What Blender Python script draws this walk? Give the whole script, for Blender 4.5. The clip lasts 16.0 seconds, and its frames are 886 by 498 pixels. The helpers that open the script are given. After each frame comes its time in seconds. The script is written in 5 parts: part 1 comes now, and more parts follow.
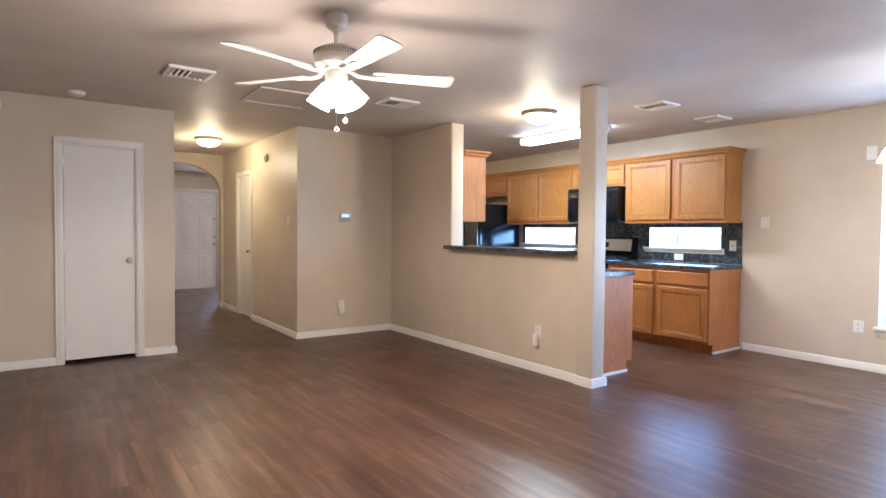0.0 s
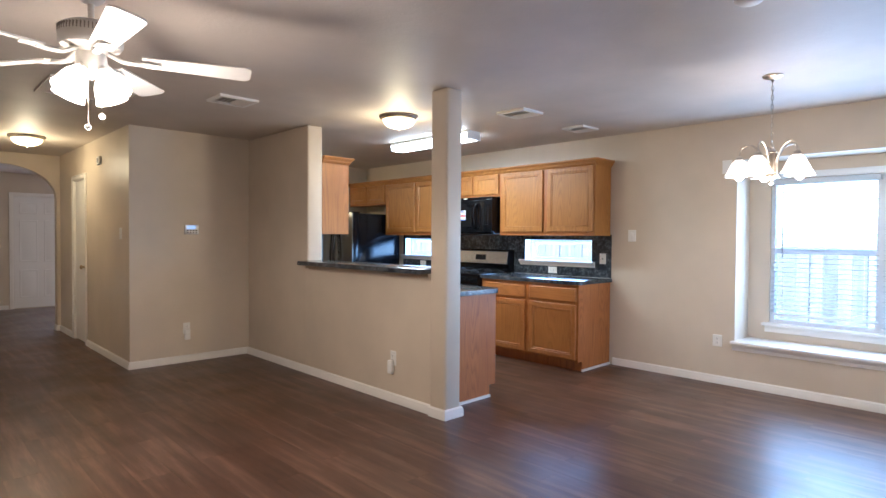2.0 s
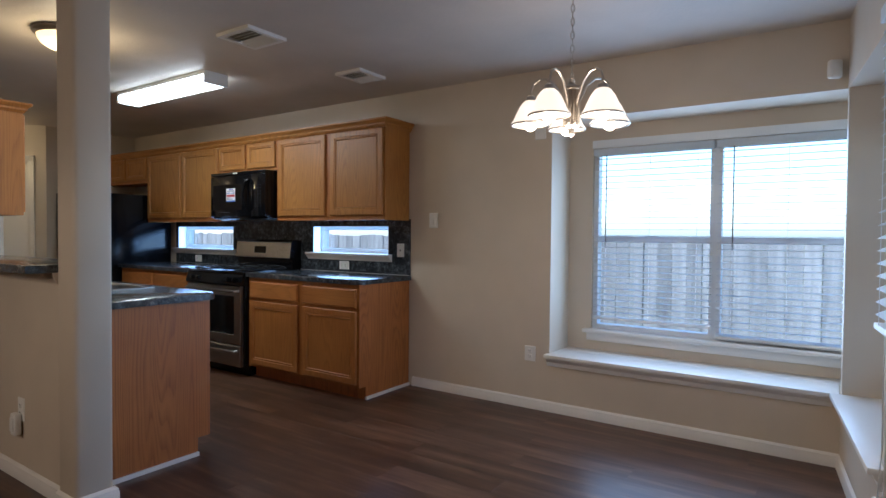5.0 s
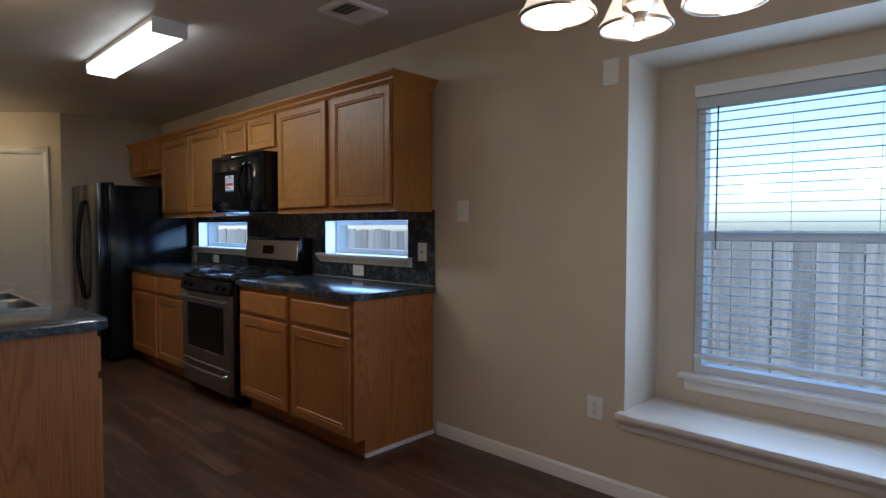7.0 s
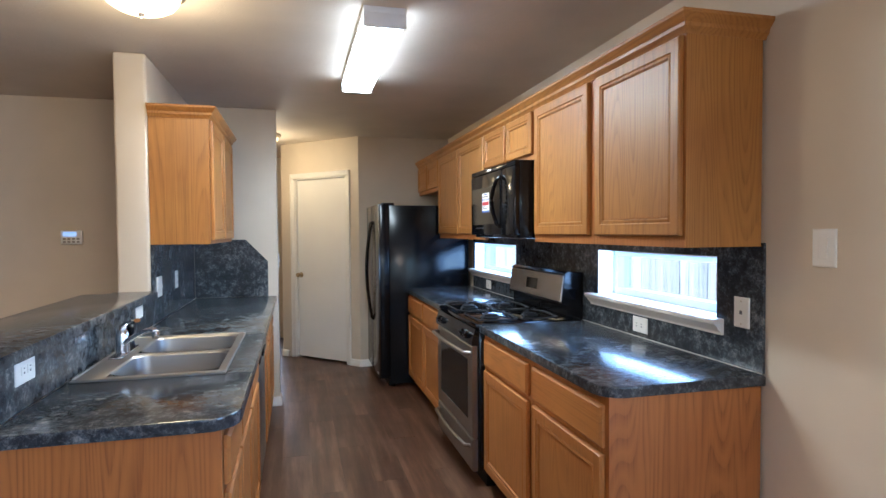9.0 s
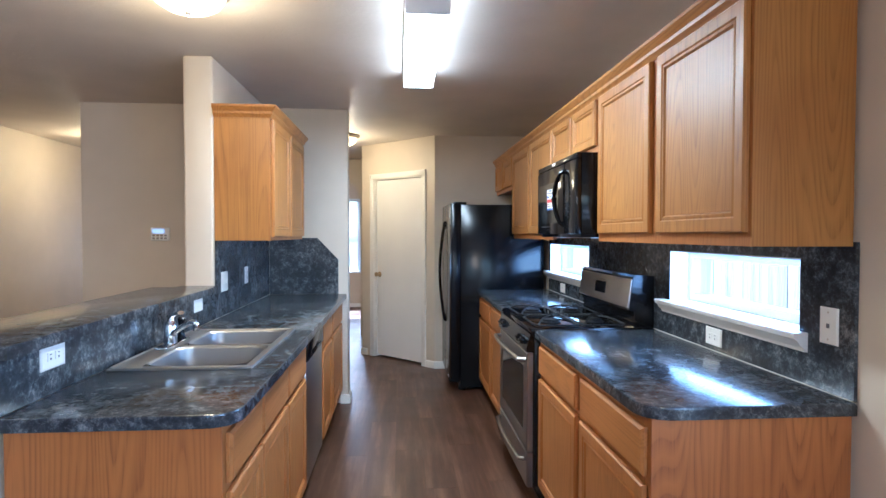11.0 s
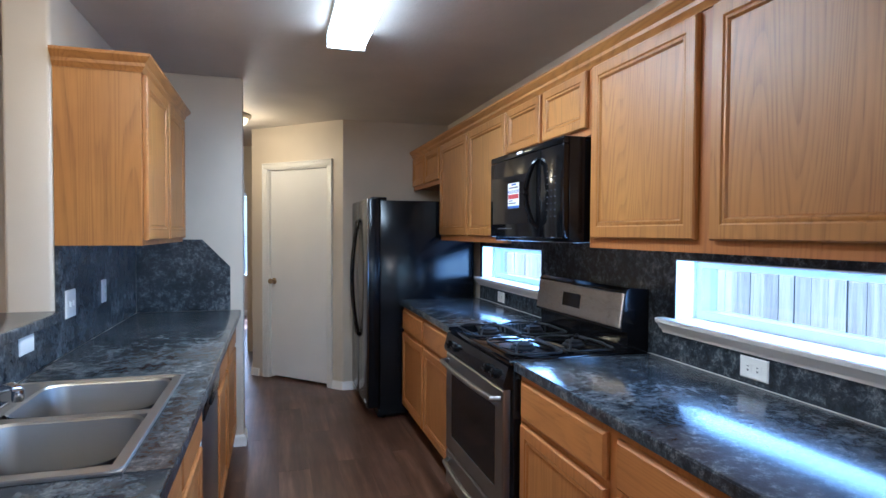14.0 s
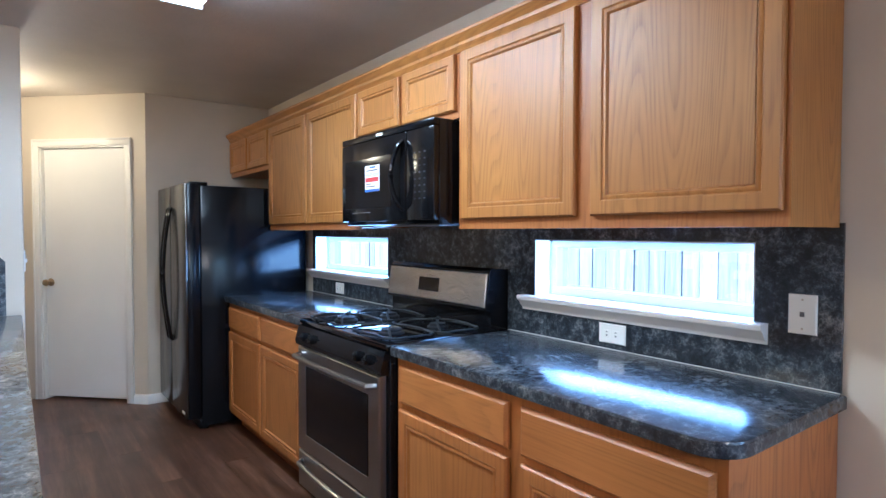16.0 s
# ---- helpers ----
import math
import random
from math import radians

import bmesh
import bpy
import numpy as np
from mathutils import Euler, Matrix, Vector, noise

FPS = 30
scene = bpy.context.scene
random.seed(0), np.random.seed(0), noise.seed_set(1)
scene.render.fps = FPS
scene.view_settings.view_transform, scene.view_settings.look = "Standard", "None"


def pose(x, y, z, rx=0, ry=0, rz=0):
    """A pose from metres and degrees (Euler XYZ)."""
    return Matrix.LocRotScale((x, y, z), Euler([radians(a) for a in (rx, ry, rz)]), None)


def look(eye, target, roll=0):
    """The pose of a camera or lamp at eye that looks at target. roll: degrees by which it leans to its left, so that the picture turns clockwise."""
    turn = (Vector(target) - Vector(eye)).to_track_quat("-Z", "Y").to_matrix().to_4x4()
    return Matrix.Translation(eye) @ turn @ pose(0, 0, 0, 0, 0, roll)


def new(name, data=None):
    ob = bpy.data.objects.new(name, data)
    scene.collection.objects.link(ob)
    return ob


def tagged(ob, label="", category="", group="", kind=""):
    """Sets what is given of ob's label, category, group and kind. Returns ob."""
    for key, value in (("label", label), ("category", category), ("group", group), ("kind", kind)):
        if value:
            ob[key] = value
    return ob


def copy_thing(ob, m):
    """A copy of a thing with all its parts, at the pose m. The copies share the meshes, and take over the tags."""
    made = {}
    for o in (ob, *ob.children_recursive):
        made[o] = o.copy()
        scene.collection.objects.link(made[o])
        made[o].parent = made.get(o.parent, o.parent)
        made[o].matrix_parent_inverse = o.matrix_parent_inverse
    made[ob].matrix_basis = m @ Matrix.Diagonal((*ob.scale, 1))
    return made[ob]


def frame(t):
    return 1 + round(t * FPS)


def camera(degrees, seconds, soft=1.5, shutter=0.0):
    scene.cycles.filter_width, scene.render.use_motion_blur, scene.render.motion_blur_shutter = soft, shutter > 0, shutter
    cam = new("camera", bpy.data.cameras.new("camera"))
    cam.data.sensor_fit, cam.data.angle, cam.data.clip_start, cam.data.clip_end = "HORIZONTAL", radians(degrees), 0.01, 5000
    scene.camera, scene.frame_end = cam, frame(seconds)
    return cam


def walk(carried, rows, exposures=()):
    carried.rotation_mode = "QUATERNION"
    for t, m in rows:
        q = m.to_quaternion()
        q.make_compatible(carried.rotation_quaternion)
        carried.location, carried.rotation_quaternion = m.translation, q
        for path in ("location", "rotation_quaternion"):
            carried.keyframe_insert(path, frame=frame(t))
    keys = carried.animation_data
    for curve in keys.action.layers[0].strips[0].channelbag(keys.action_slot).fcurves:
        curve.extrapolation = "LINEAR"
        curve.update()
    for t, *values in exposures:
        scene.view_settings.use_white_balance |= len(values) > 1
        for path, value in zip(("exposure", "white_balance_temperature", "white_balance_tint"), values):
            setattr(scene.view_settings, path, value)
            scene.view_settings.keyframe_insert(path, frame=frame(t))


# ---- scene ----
cam = camera(75.8, 16.0)
PATH = [
    (0, (0.498, 0.270, 1.258), (1.652, 1.903, 1.195), 0.5),
    (0.5, (0.509, 0.266, 1.252), (1.630, 1.921, 1.188), 0.4),
    (1, (0.624, 0.277, 1.288), (1.763, 1.919, 1.224), 0.5),
    (1.5, (0.865, 0.278, 1.347), (2.103, 1.848, 1.292), 0.4),
    (2, (1.209, 0.330, 1.344), (2.599, 1.767, 1.303), 0.4),
    (2.5, (1.598, 0.309, 1.321), (3.087, 1.643, 1.282), 0.3),
    (3, (1.951, 0.317, 1.317), (3.509, 1.570, 1.279), 0.3),
    (3.5, (2.227, 0.397, 1.288), (3.833, 1.588, 1.252), 0.4),
    (4, (2.478, 0.441, 1.260), (4.108, 1.599, 1.217), 0.5),
    (4.5, (2.743, 0.413, 1.248), (4.383, 1.557, 1.207), 0.5),
    (4.7, (2.824, 0.472, 1.255), (4.481, 1.591, 1.206), 0.5),
    (6.8, (4.088, 0.895, 1.258), (5.615, 2.184, 1.185), 0.1),
    (7, (4.236, 0.990, 1.275), (5.680, 2.371, 1.201), 0.1),
    (7.5, (4.496, 1.236, 1.318), (5.705, 2.828, 1.251), -0.1),
    (8, (4.726, 1.487, 1.384), (5.716, 3.223, 1.315), -0.2),
    (8.5, (4.966, 1.618, 1.422), (5.714, 3.471, 1.354), -0.3),
    (9, (5.117, 1.775, 1.434), (5.614, 3.711, 1.372), -0.4),
    (9.5, (5.225, 1.898, 1.456), (5.572, 3.867, 1.396), -0.3),
    (9.7, (5.267, 1.913, 1.471), (5.564, 3.890, 1.408), -0.3),
    (11.8, (5.449, 1.870, 1.346), (5.540, 3.867, 1.301), 0.0),
    (12, (5.464, 1.880, 1.333), (5.530, 3.878, 1.280), -0.1),
    (12.5, (5.439, 1.988, 1.298), (5.474, 3.987, 1.246), -0.1),
    (13, (5.361, 2.186, 1.358), (5.428, 4.184, 1.306), 0.0),
    (13.5, (5.267, 2.416, 1.389), (5.575, 4.391, 1.336), 0.1),
    (14, (5.166, 2.658, 1.430), (5.733, 4.575, 1.373), 0.3),
    (14.5, (5.052, 2.773, 1.448), (5.876, 4.595, 1.395), 0.4),
    (15, (4.976, 2.824, 1.448), (5.999, 4.541, 1.391), 0.3),
    (15.5, (4.932, 2.850, 1.412), (6.072, 4.492, 1.354), 0.2),
    (16, (4.917, 2.872, 1.356), (6.123, 4.466, 1.299), 0.1),
]
EXPOSURES = [(0.0, 4.2, 4800, 12), (1.5, 4.08, 4820, 12), (2.0, 3.68, 4800, 12), (2.5, 3.33, 4850, 12), (3.5, 2.77, 5000, 12), (4.7, 2.48, 5000, 12), (6.8, 1.8, 4980, 12), (7.5, 2.3, 5600, 12), (8.5, 3.05, 5300, 12), (9.5, 3.72, 4720, 12), (12.0, 3.8, 4600, 12), (13.0, 3.65, 4520, 12), (13.5, 3.5, 4500, 12), (14.0, 3.28, 4460, 12), (14.5, 3.22, 4430, 12), (15.0, 3.35, 4430, 12), (16.0, 3.74, 4430, 12)]
walk(cam, [(t, look(eye, target, roll)) for t, eye, target, roll in PATH], EXPOSURES)

# ---- light ----
world = bpy.data.worlds.new("world")
world.use_nodes = True
scene.world = world
sky = world.node_tree.nodes.new("ShaderNodeTexSky")
sky.sky_type, sky.sun_disc = "NISHITA", False
sky.dust_density = 1.6
sky.sun_elevation, sky.sun_rotation = radians(48), radians(-25)
world.node_tree.links.new(sky.outputs[0], world.node_tree.nodes["Background"].inputs[0])
world.node_tree.nodes["Background"].inputs[1].default_value = 0.125

SUN = bpy.data.lights.new("sun", "SUN")
SUN.energy, SUN.angle, SUN.color = 3.4, radians(0.5), (1.0, 0.97, 0.92)
new("sun", SUN).matrix_world = look((-11, 24, 30), (0, 0, 0))


def lamp(name, place, watts, colour, radius):
    light = bpy.data.lights.new(name, "POINT")
    light.energy, light.color, light.shadow_soft_size = watts, colour, radius
    ob = new(name, light)
    ob.location = place
    return ob


EASTX = 6.735
WARM = (1.0, 0.72, 0.34)
lamp("fan_bulb_light", (1.84, 3.20, 1.80), 4.4, (1.0, 0.73, 0.46), 0.17)
SHADED = bpy.data.lights.new("fan_shade_light", "SPOT")
SHADED.energy, SHADED.color, SHADED.shadow_soft_size, SHADED.spot_size, SHADED.spot_blend = 6.6, (1.0, 0.73, 0.46), 0.15, radians(178), 0.25
new("fan_shade_light", SHADED).location = (1.84, 3.20, 1.80)
lamp("hall_dome_light", (2.29, 8.10, 2.17), 1.6, WARM, 0.08)
lamp("kitchen_dome_light", (4.52, 4.34, 2.17), 1.6, WARM, 0.08)
lamp("passage_dome_light", (4.80, 7.90, 2.17), 1.6, WARM, 0.08)
lamp("chandelier_light", (5.445, 1.552, 1.64), 2.3, (1.0, 0.72, 0.45), 0.12)
TUBE = bpy.data.lights.new("tube_light", "AREA")
TUBE.shape, TUBE.size, TUBE.size_y, TUBE.energy, TUBE.color = "RECTANGLE", 0.17, 1.2, 2.9, (0.97, 0.96, 0.77)
new("tube_light", TUBE).matrix_world = pose(5.514, 4.955, 2.335)



def daylight(name, place, high, wide, watts, turn=0.0, colour=(0.66, 0.83, 1.0)):
    """The sky's light as it comes in at a window's opening."""
    light = bpy.data.lights.new(name, "AREA")
    light.shape, light.size, light.size_y, light.energy, light.color = "RECTANGLE", high, wide, watts, colour
    new(name, light).matrix_world = pose(*place, 0, 90, turn)


daylight("bay_daylight", (7.03, 1.19, 1.24), 1.30, 1.62, 3.7)
daylight("stove_window_daylight", (EASTX + 0.075, 4.14, 1.205), 0.23, 0.90, 0.8, 0.0, (0.44, 0.67, 1.0))
daylight("fridge_window_daylight", (EASTX + 0.075, 6.325, 1.205), 0.23, 1.0, 0.8, 0.0, (0.44, 0.67, 1.0))
daylight("entry_daylight", (4.60, 12.95, 1.38), 1.40, 1.65, 2.6, 90, (1.0, 0.88, 0.80))

# ---- materials ----


class Nodes:
    """A small writer of node trees."""

    def __init__(self, name):
        self.mat = bpy.data.materials.new(name)
        self.mat.use_nodes = True
        self.tree = self.mat.node_tree
        self.bsdf = self.tree.nodes["Principled BSDF"]
        self.coord = self.tree.nodes.new("ShaderNodeTexCoord")
        self.info = self.tree.nodes.new("ShaderNodeObjectInfo")

    def node(self, kind, inputs=(), **props):
        n = self.tree.nodes.new(kind)
        for k, v in props.items():
            setattr(n, k, v)
        for k, v in dict(inputs).items():
            if isinstance(v, bpy.types.NodeSocket):
                self.tree.links.new(v, n.inputs[k])
            else:
                n.inputs[k].default_value = v
        return n

    def place(self, scale=(1, 1, 1), random_shift=0.0):
        src = self.coord.outputs["Object"]
        if random_shift:
            sh = self.node("ShaderNodeVectorMath", {0: self.info.outputs["Random"], 1: (random_shift, random_shift * 0.7, random_shift * 1.3)}, operation="MULTIPLY")
            src = self.node("ShaderNodeVectorMath", {0: src, 1: sh.outputs[0]}, operation="ADD").outputs[0]
        return self.node("ShaderNodeMapping", {"Vector": src, "Scale": scale}).outputs[0]

    def world(self, scale=(1, 1, 1)):
        """Positions in world metres, so that a pattern runs on from piece to piece."""
        return self.node("ShaderNodeMapping", {"Vector": self.node("ShaderNodeNewGeometry").outputs["Position"], "Scale": scale}).outputs[0]

    def noise(self, vector, scale, detail=4.0, rough=0.55, distortion=0.0):
        return self.node("ShaderNodeTexNoise", {"Vector": vector, "Scale": scale, "Detail": detail, "Roughness": rough, "Distortion": distortion}).outputs["Fac"]

    def ramp(self, fac, stops):
        r = self.node("ShaderNodeValToRGB", {"Fac": fac})
        e = r.color_ramp.elements
        while len(e) < len(stops):
            e.new(0.5)
        for el, (p, c) in zip(e, stops):
            el.position, el.color = p, (*c, 1)
        return r.outputs["Color"]

    def mix(self, fac, a, b, blend="MIX"):
        m = self.node("ShaderNodeMix", {}, data_type="RGBA", blend_type=blend)
        for i, v in ((0, fac), (6, a), (7, b)):
            if isinstance(v, bpy.types.NodeSocket):
                self.tree.links.new(v, m.inputs[i])
            else:
                m.inputs[i].default_value = v if i == 0 else (*v, 1)
        return m.outputs[2]

    def set(self, **kw):
        for k, v in kw.items():
            sock = self.bsdf.inputs[k.replace("_", " ")]
            if isinstance(v, bpy.types.NodeSocket):
                self.tree.links.new(v, sock)
            else:
                sock.default_value = (*v, 1) if isinstance(v, tuple) and len(v) == 3 else v
        return self

    def bump(self, height, strength, distance=0.002):
        b = self.node("ShaderNodeBump", {"Height": height, "Strength": strength, "Distance": distance})
        self.tree.links.new(b.outputs[0], self.bsdf.inputs["Normal"])
        return self


def paint(name, colour, rough, bump=0.25, grain=220.0, vary=0.04, blotch=0.0):
    n = Nodes(name)
    v = n.place()
    big, fine = n.noise(v, 1.7, 3), n.noise(v, grain, 2)
    dark = tuple(c * (1 - vary * 2) for c in colour)
    light = tuple(min(1, c * (1 + vary)) for c in colour)
    n.set(Base_Color=n.ramp(big, [(0.3, dark), (0.7, light)]), Roughness=rough)
    if blotch:
        splat = n.ramp(n.noise(v, blotch, 3, 0.6, 0.6), [(0.46, (0, 0, 0)), (0.56, (1, 1, 1))])
        n.bump(splat, bump, 0.003)
    else:
        n.bump(fine, bump, 0.001)
    return n.mat


def metal(name, colour, rough, brushed=None):
    n = Nodes(name).set(Base_Color=colour, Metallic=1.0, Roughness=rough)
    if brushed:
        f = n.noise(n.place(brushed), 30, 3)
        n.set(Roughness=n.node("ShaderNodeMapRange", {"Value": f, "To Min": rough * 0.75, "To Max": rough * 1.35}).outputs[0])
        n.bump(f, 0.02, 0.0003)
    return n.mat


def plain(name, colour, rough, metallic=0.0, coat=0.0, shine=0.5):
    n = Nodes(name).set(Base_Color=colour, Roughness=rough, Metallic=metallic, Coat_Weight=coat, Specular_IOR_Level=shine)
    f = n.noise(n.place(), 40, 3)
    n.set(Roughness=n.node("ShaderNodeMapRange", {"Value": f, "To Min": rough * 0.8, "To Max": min(1, rough * 1.25)}).outputs[0])
    return n.mat


def glow(name, colour, strength):
    return Nodes(name).set(Base_Color=(0.9, 0.88, 0.82), Roughness=0.35, Emission_Color=colour, Emission_Strength=strength).mat


def oak(name, axis, tint=(1, 1, 1), figure=1.0):
    """Honey-stained oak with cathedral grain. axis: the way of the grain, 1 for y and 2 for z."""
    n = Nodes(name)
    long = [5.0, 5.0, 5.0]
    long[axis] = 0.42
    v = n.place(tuple(long), 7.0)
    field = n.noise(v, 0.62, 2, 0.42, 0.35)
    rings = n.node("ShaderNodeMath", {0: field, 1: 46.0}, operation="MULTIPLY").outputs[0]
    rings = n.node("ShaderNodeMath", {0: rings}, operation="FRACT").outputs[0]
    thin = [60.0, 60.0, 60.0]
    thin[axis] = 1.6
    pores = n.noise(n.place(tuple(thin), 7.0), 2.2, 3, 0.7)
    cloud = n.noise(n.place((1, 1, 1), 7.0), 2.6, 3)
    late = n.ramp(rings, [(0.0, (0.3, 0.3, 0.3)), (0.35, (0.0, 0.0, 0.0)), (0.72, (0.6, 0.6, 0.6)), (0.93, (1, 1, 1)), (1.0, (0.3, 0.3, 0.3))])
    base = n.ramp(cloud, [(0.3, (0.365, 0.150, 0.026)), (0.7, (0.445, 0.200, 0.037))])
    dash = n.mix(1.0, late, n.ramp(pores, [(0.36, (1, 1, 1)), (0.66, (0.22, 0.22, 0.22))]), "MULTIPLY")
    strong = 0.75 * figure
    base = n.mix(n.mix(1.0, dash, (strong, strong, strong), "MULTIPLY"), base, (0.215, 0.083, 0.016))
    base = n.mix(n.ramp(pores, [(0.33, (0.25, 0.25, 0.25)), (0.45, (0, 0, 0))]), base, (0.24, 0.10, 0.024))
    base = n.mix(1.0, base, tint, "MULTIPLY")
    n.set(Base_Color=base, Roughness=n.node("ShaderNodeMapRange", {"Value": pores, "To Min": 0.52, "To Max": 0.40}).outputs[0], Coat_Weight=0.06, Coat_Roughness=0.3)
    return n.bump(pores, 0.12, 0.0006).mat


def laminate(name):
    n = Nodes(name)
    v = n.place()
    cloud = n.noise(v, 7.0, 3, 0.55, 0.3)
    a = n.noise(v, 26, 8, 0.76, 0.25)
    b = n.noise(v, 75, 6, 0.78, 0.2)
    wob = n.node("ShaderNodeVectorMath", {0: n.node("ShaderNodeTexNoise", {"Vector": v, "Scale": 24.0, "Detail": 5.0, "Roughness": 0.65}).outputs["Color"], 1: (0.06, 0.06, 0.06)}, operation="MULTIPLY").outputs[0]
    c = n.node("ShaderNodeTexVoronoi", {"Vector": n.node("ShaderNodeVectorMath", {0: v, 1: wob}, operation="ADD").outputs[0], "Scale": 34.0}, feature="DISTANCE_TO_EDGE").outputs["Distance"]
    both = n.node("ShaderNodeMath", {0: n.node("ShaderNodeMath", {0: a, 1: 0.68}, operation="MULTIPLY").outputs[0], 1: n.node("ShaderNodeMath", {0: cloud, 1: 0.32}, operation="MULTIPLY").outputs[0]}, operation="ADD").outputs[0]
    base = n.ramp(both, [(0.40, (0.012, 0.0138, 0.017)), (0.49, (0.030, 0.037, 0.047)), (0.56, (0.076, 0.088, 0.101)), (0.66, (0.24, 0.246, 0.244))])
    base = n.mix(n.ramp(b, [(0.40, (0.65, 0.65, 0.65)), (0.54, (0, 0, 0))]), base, (0.014, 0.016, 0.020))
    veins = n.mix(1.0, n.ramp(c, [(0.0, (0.6, 0.6, 0.6)), (0.07, (0, 0, 0))]), n.ramp(both, [(0.47, (0, 0, 0)), (0.60, (1, 1, 1))]), "MULTIPLY")
    base = n.mix(veins, base, (0.29, 0.295, 0.29))
    n.set(Base_Color=base, Roughness=n.node("ShaderNodeMapRange", {"Value": b, "To Min": 0.13, "To Max": 0.20}).outputs[0], Specular_IOR_Level=0.5, Coat_Weight=0.25, Coat_Roughness=0.36)
    return n.bump(b, 0.02, 0.0003).mat


def floor_wood(name):
    n = Nodes(name)
    v = n.place((1, 0.08, 1), 23.0)
    wide, fine = n.noise(v, 13, 5, 0.64), n.noise(v, 60, 4, 0.7)
    base = n.ramp(wide, [(0.30, (0.042, 0.0185, 0.0105)), (0.5, (0.083, 0.039, 0.0225)), (0.70, (0.172, 0.094, 0.056))])
    base = n.mix(n.ramp(fine, [(0.36, (0.35, 0.35, 0.35)), (0.52, (0, 0, 0))]), base, (0.058, 0.029, 0.018))
    tone = n.node("ShaderNodeMapRange", {"Value": n.info.outputs["Random"], "To Min": 0.90, "To Max": 1.08}).outputs[0]
    base = n.mix(1.0, base, n.node("ShaderNodeCombineColor", {0: tone, 1: tone, 2: tone}).outputs[0], "MULTIPLY")
    smear = n.noise(n.world(), 2.2, 3)
    n.set(Base_Color=base, Roughness=n.node("ShaderNodeMapRange", {"Value": smear, "From Min": 0.3, "From Max": 0.7, "To Min": 0.29, "To Max": 0.40}).outputs[0], Specular_IOR_Level=0.5)
    return n.bump(fine, 0.03, 0.0005).mat


def fence_wood(name):
    n = Nodes(name)
    v = n.place((1, 1, 0.06), 11.0)
    f = n.noise(v, 22, 5, 0.7, 0.8)
    base = n.ramp(f, [(0.3, (0.15, 0.141, 0.137)), (0.7, (0.33, 0.312, 0.30))])
    tone = n.node("ShaderNodeMapRange", {"Value": n.info.outputs["Random"], "To Min": 0.66, "To Max": 1.12}).outputs[0]
    base = n.mix(1.0, base, n.node("ShaderNodeCombineColor", {0: tone, 1: tone, 2: tone}).outputs[0], "MULTIPLY")
    n.set(Base_Color=base, Roughness=0.85)
    return n.bump(f, 0.4, 0.003).mat


def translucent(name, colour, share):
    n = Nodes(name).set(Base_Color=colour, Roughness=0.4)
    f = n.noise(n.place(), 14, 3)
    n.set(Base_Color=n.ramp(f, [(0.3, tuple(c * 0.95 for c in colour)), (0.7, colour)]))
    thin = n.node("ShaderNodeBsdfTranslucent", {"Color": (*colour, 1)})
    m = n.node("ShaderNodeMixShader", {0: share, 1: n.bsdf.outputs[0], 2: thin.outputs[0]})
    n.tree.links.new(m.outputs[0], n.tree.nodes["Material Output"].inputs["Surface"])
    return n.mat


def clear_glass(name):
    n = Nodes(name)
    glass = n.node("ShaderNodeBsdfGlossy", {"Roughness": 0.02})
    clear = n.node("ShaderNodeBsdfTransparent", {"Color": (0.93, 0.97, 0.96, 1)})
    m = n.node("ShaderNodeMixShader", {0: 0.05, 1: clear.outputs[0], 2: glass.outputs[0]})
    n.tree.links.new(m.outputs[0], n.tree.nodes["Material Output"].inputs["Surface"])
    return n.mat


WALL = paint("wall_paint", (0.62, 0.535, 0.42), 0.45, 0.30, 170)
CEIL = paint("ceiling_paint", (0.60, 0.53, 0.455), 0.55, 0.17, 0, 0.05, blotch=26)
TRIM = paint("trim_paint", (0.80, 0.77, 0.72), 0.32, 0.08, 90, 0.02)
DOORW = paint("door_paint", (0.80, 0.78, 0.75), 0.38, 0.08, 120, 0.02)
OAK = oak("oak_upright", 2)
OAKH = oak("oak_level", 1)
OAKSIDE = oak("oak_side", 2, (1.06, 0.86, 0.98), 1.25)
# Base cabinets' oak: softer grain, and warmer light put into a redder tint.
OAKLOW = oak("oak_base_warmlit_upright", 2, (1.0, 0.90, 1.02), 0.7)
OAKLOWX = oak("oak_base_warmlit_across", 0, (1.0, 0.90, 1.02), 0.7)
OAKFRAME = oak("oak_frame", 2, (0.96, 0.84, 0.90), 0.8)
LAM = laminate("slate_laminate")
FLOOR = floor_wood("plank_wood")
STEEL = metal("stainless_steel", (0.36, 0.35, 0.34), 0.30, (1, 1, 60))
FRIDGES = metal("dark_stainless", (0.13, 0.127, 0.122), 0.22, (1, 1, 60))
# Lighter copy of the steel: the fascia's bright reflection put into its colour.
STEELB = metal("bright_reflecting_stainless", (0.56, 0.54, 0.51), 0.27, (1, 1, 60))
SINKST = metal("sink_steel", (0.40, 0.385, 0.365), 0.38, (60, 1, 1))
CHROME = metal("chrome", (0.75, 0.75, 0.76), 0.10)
NICKEL = metal("brushed_nickel", (0.56, 0.50, 0.42), 0.28)
BRASS = metal("aged_brass", (0.42, 0.32, 0.19), 0.32)
BLACK = plain("black_enamel", (0.005, 0.005, 0.006), 0.12, 0, 0.05, 0.26)
BLACKT = plain("black_textured", (0.004, 0.0045, 0.006), 0.15, shine=0.24)
BLACKG = plain("black_glass", (0.004, 0.004, 0.005), 0.08, shine=0.28)
IRON = plain("cast_iron", (0.010, 0.010, 0.011), 0.6, shine=0.25)
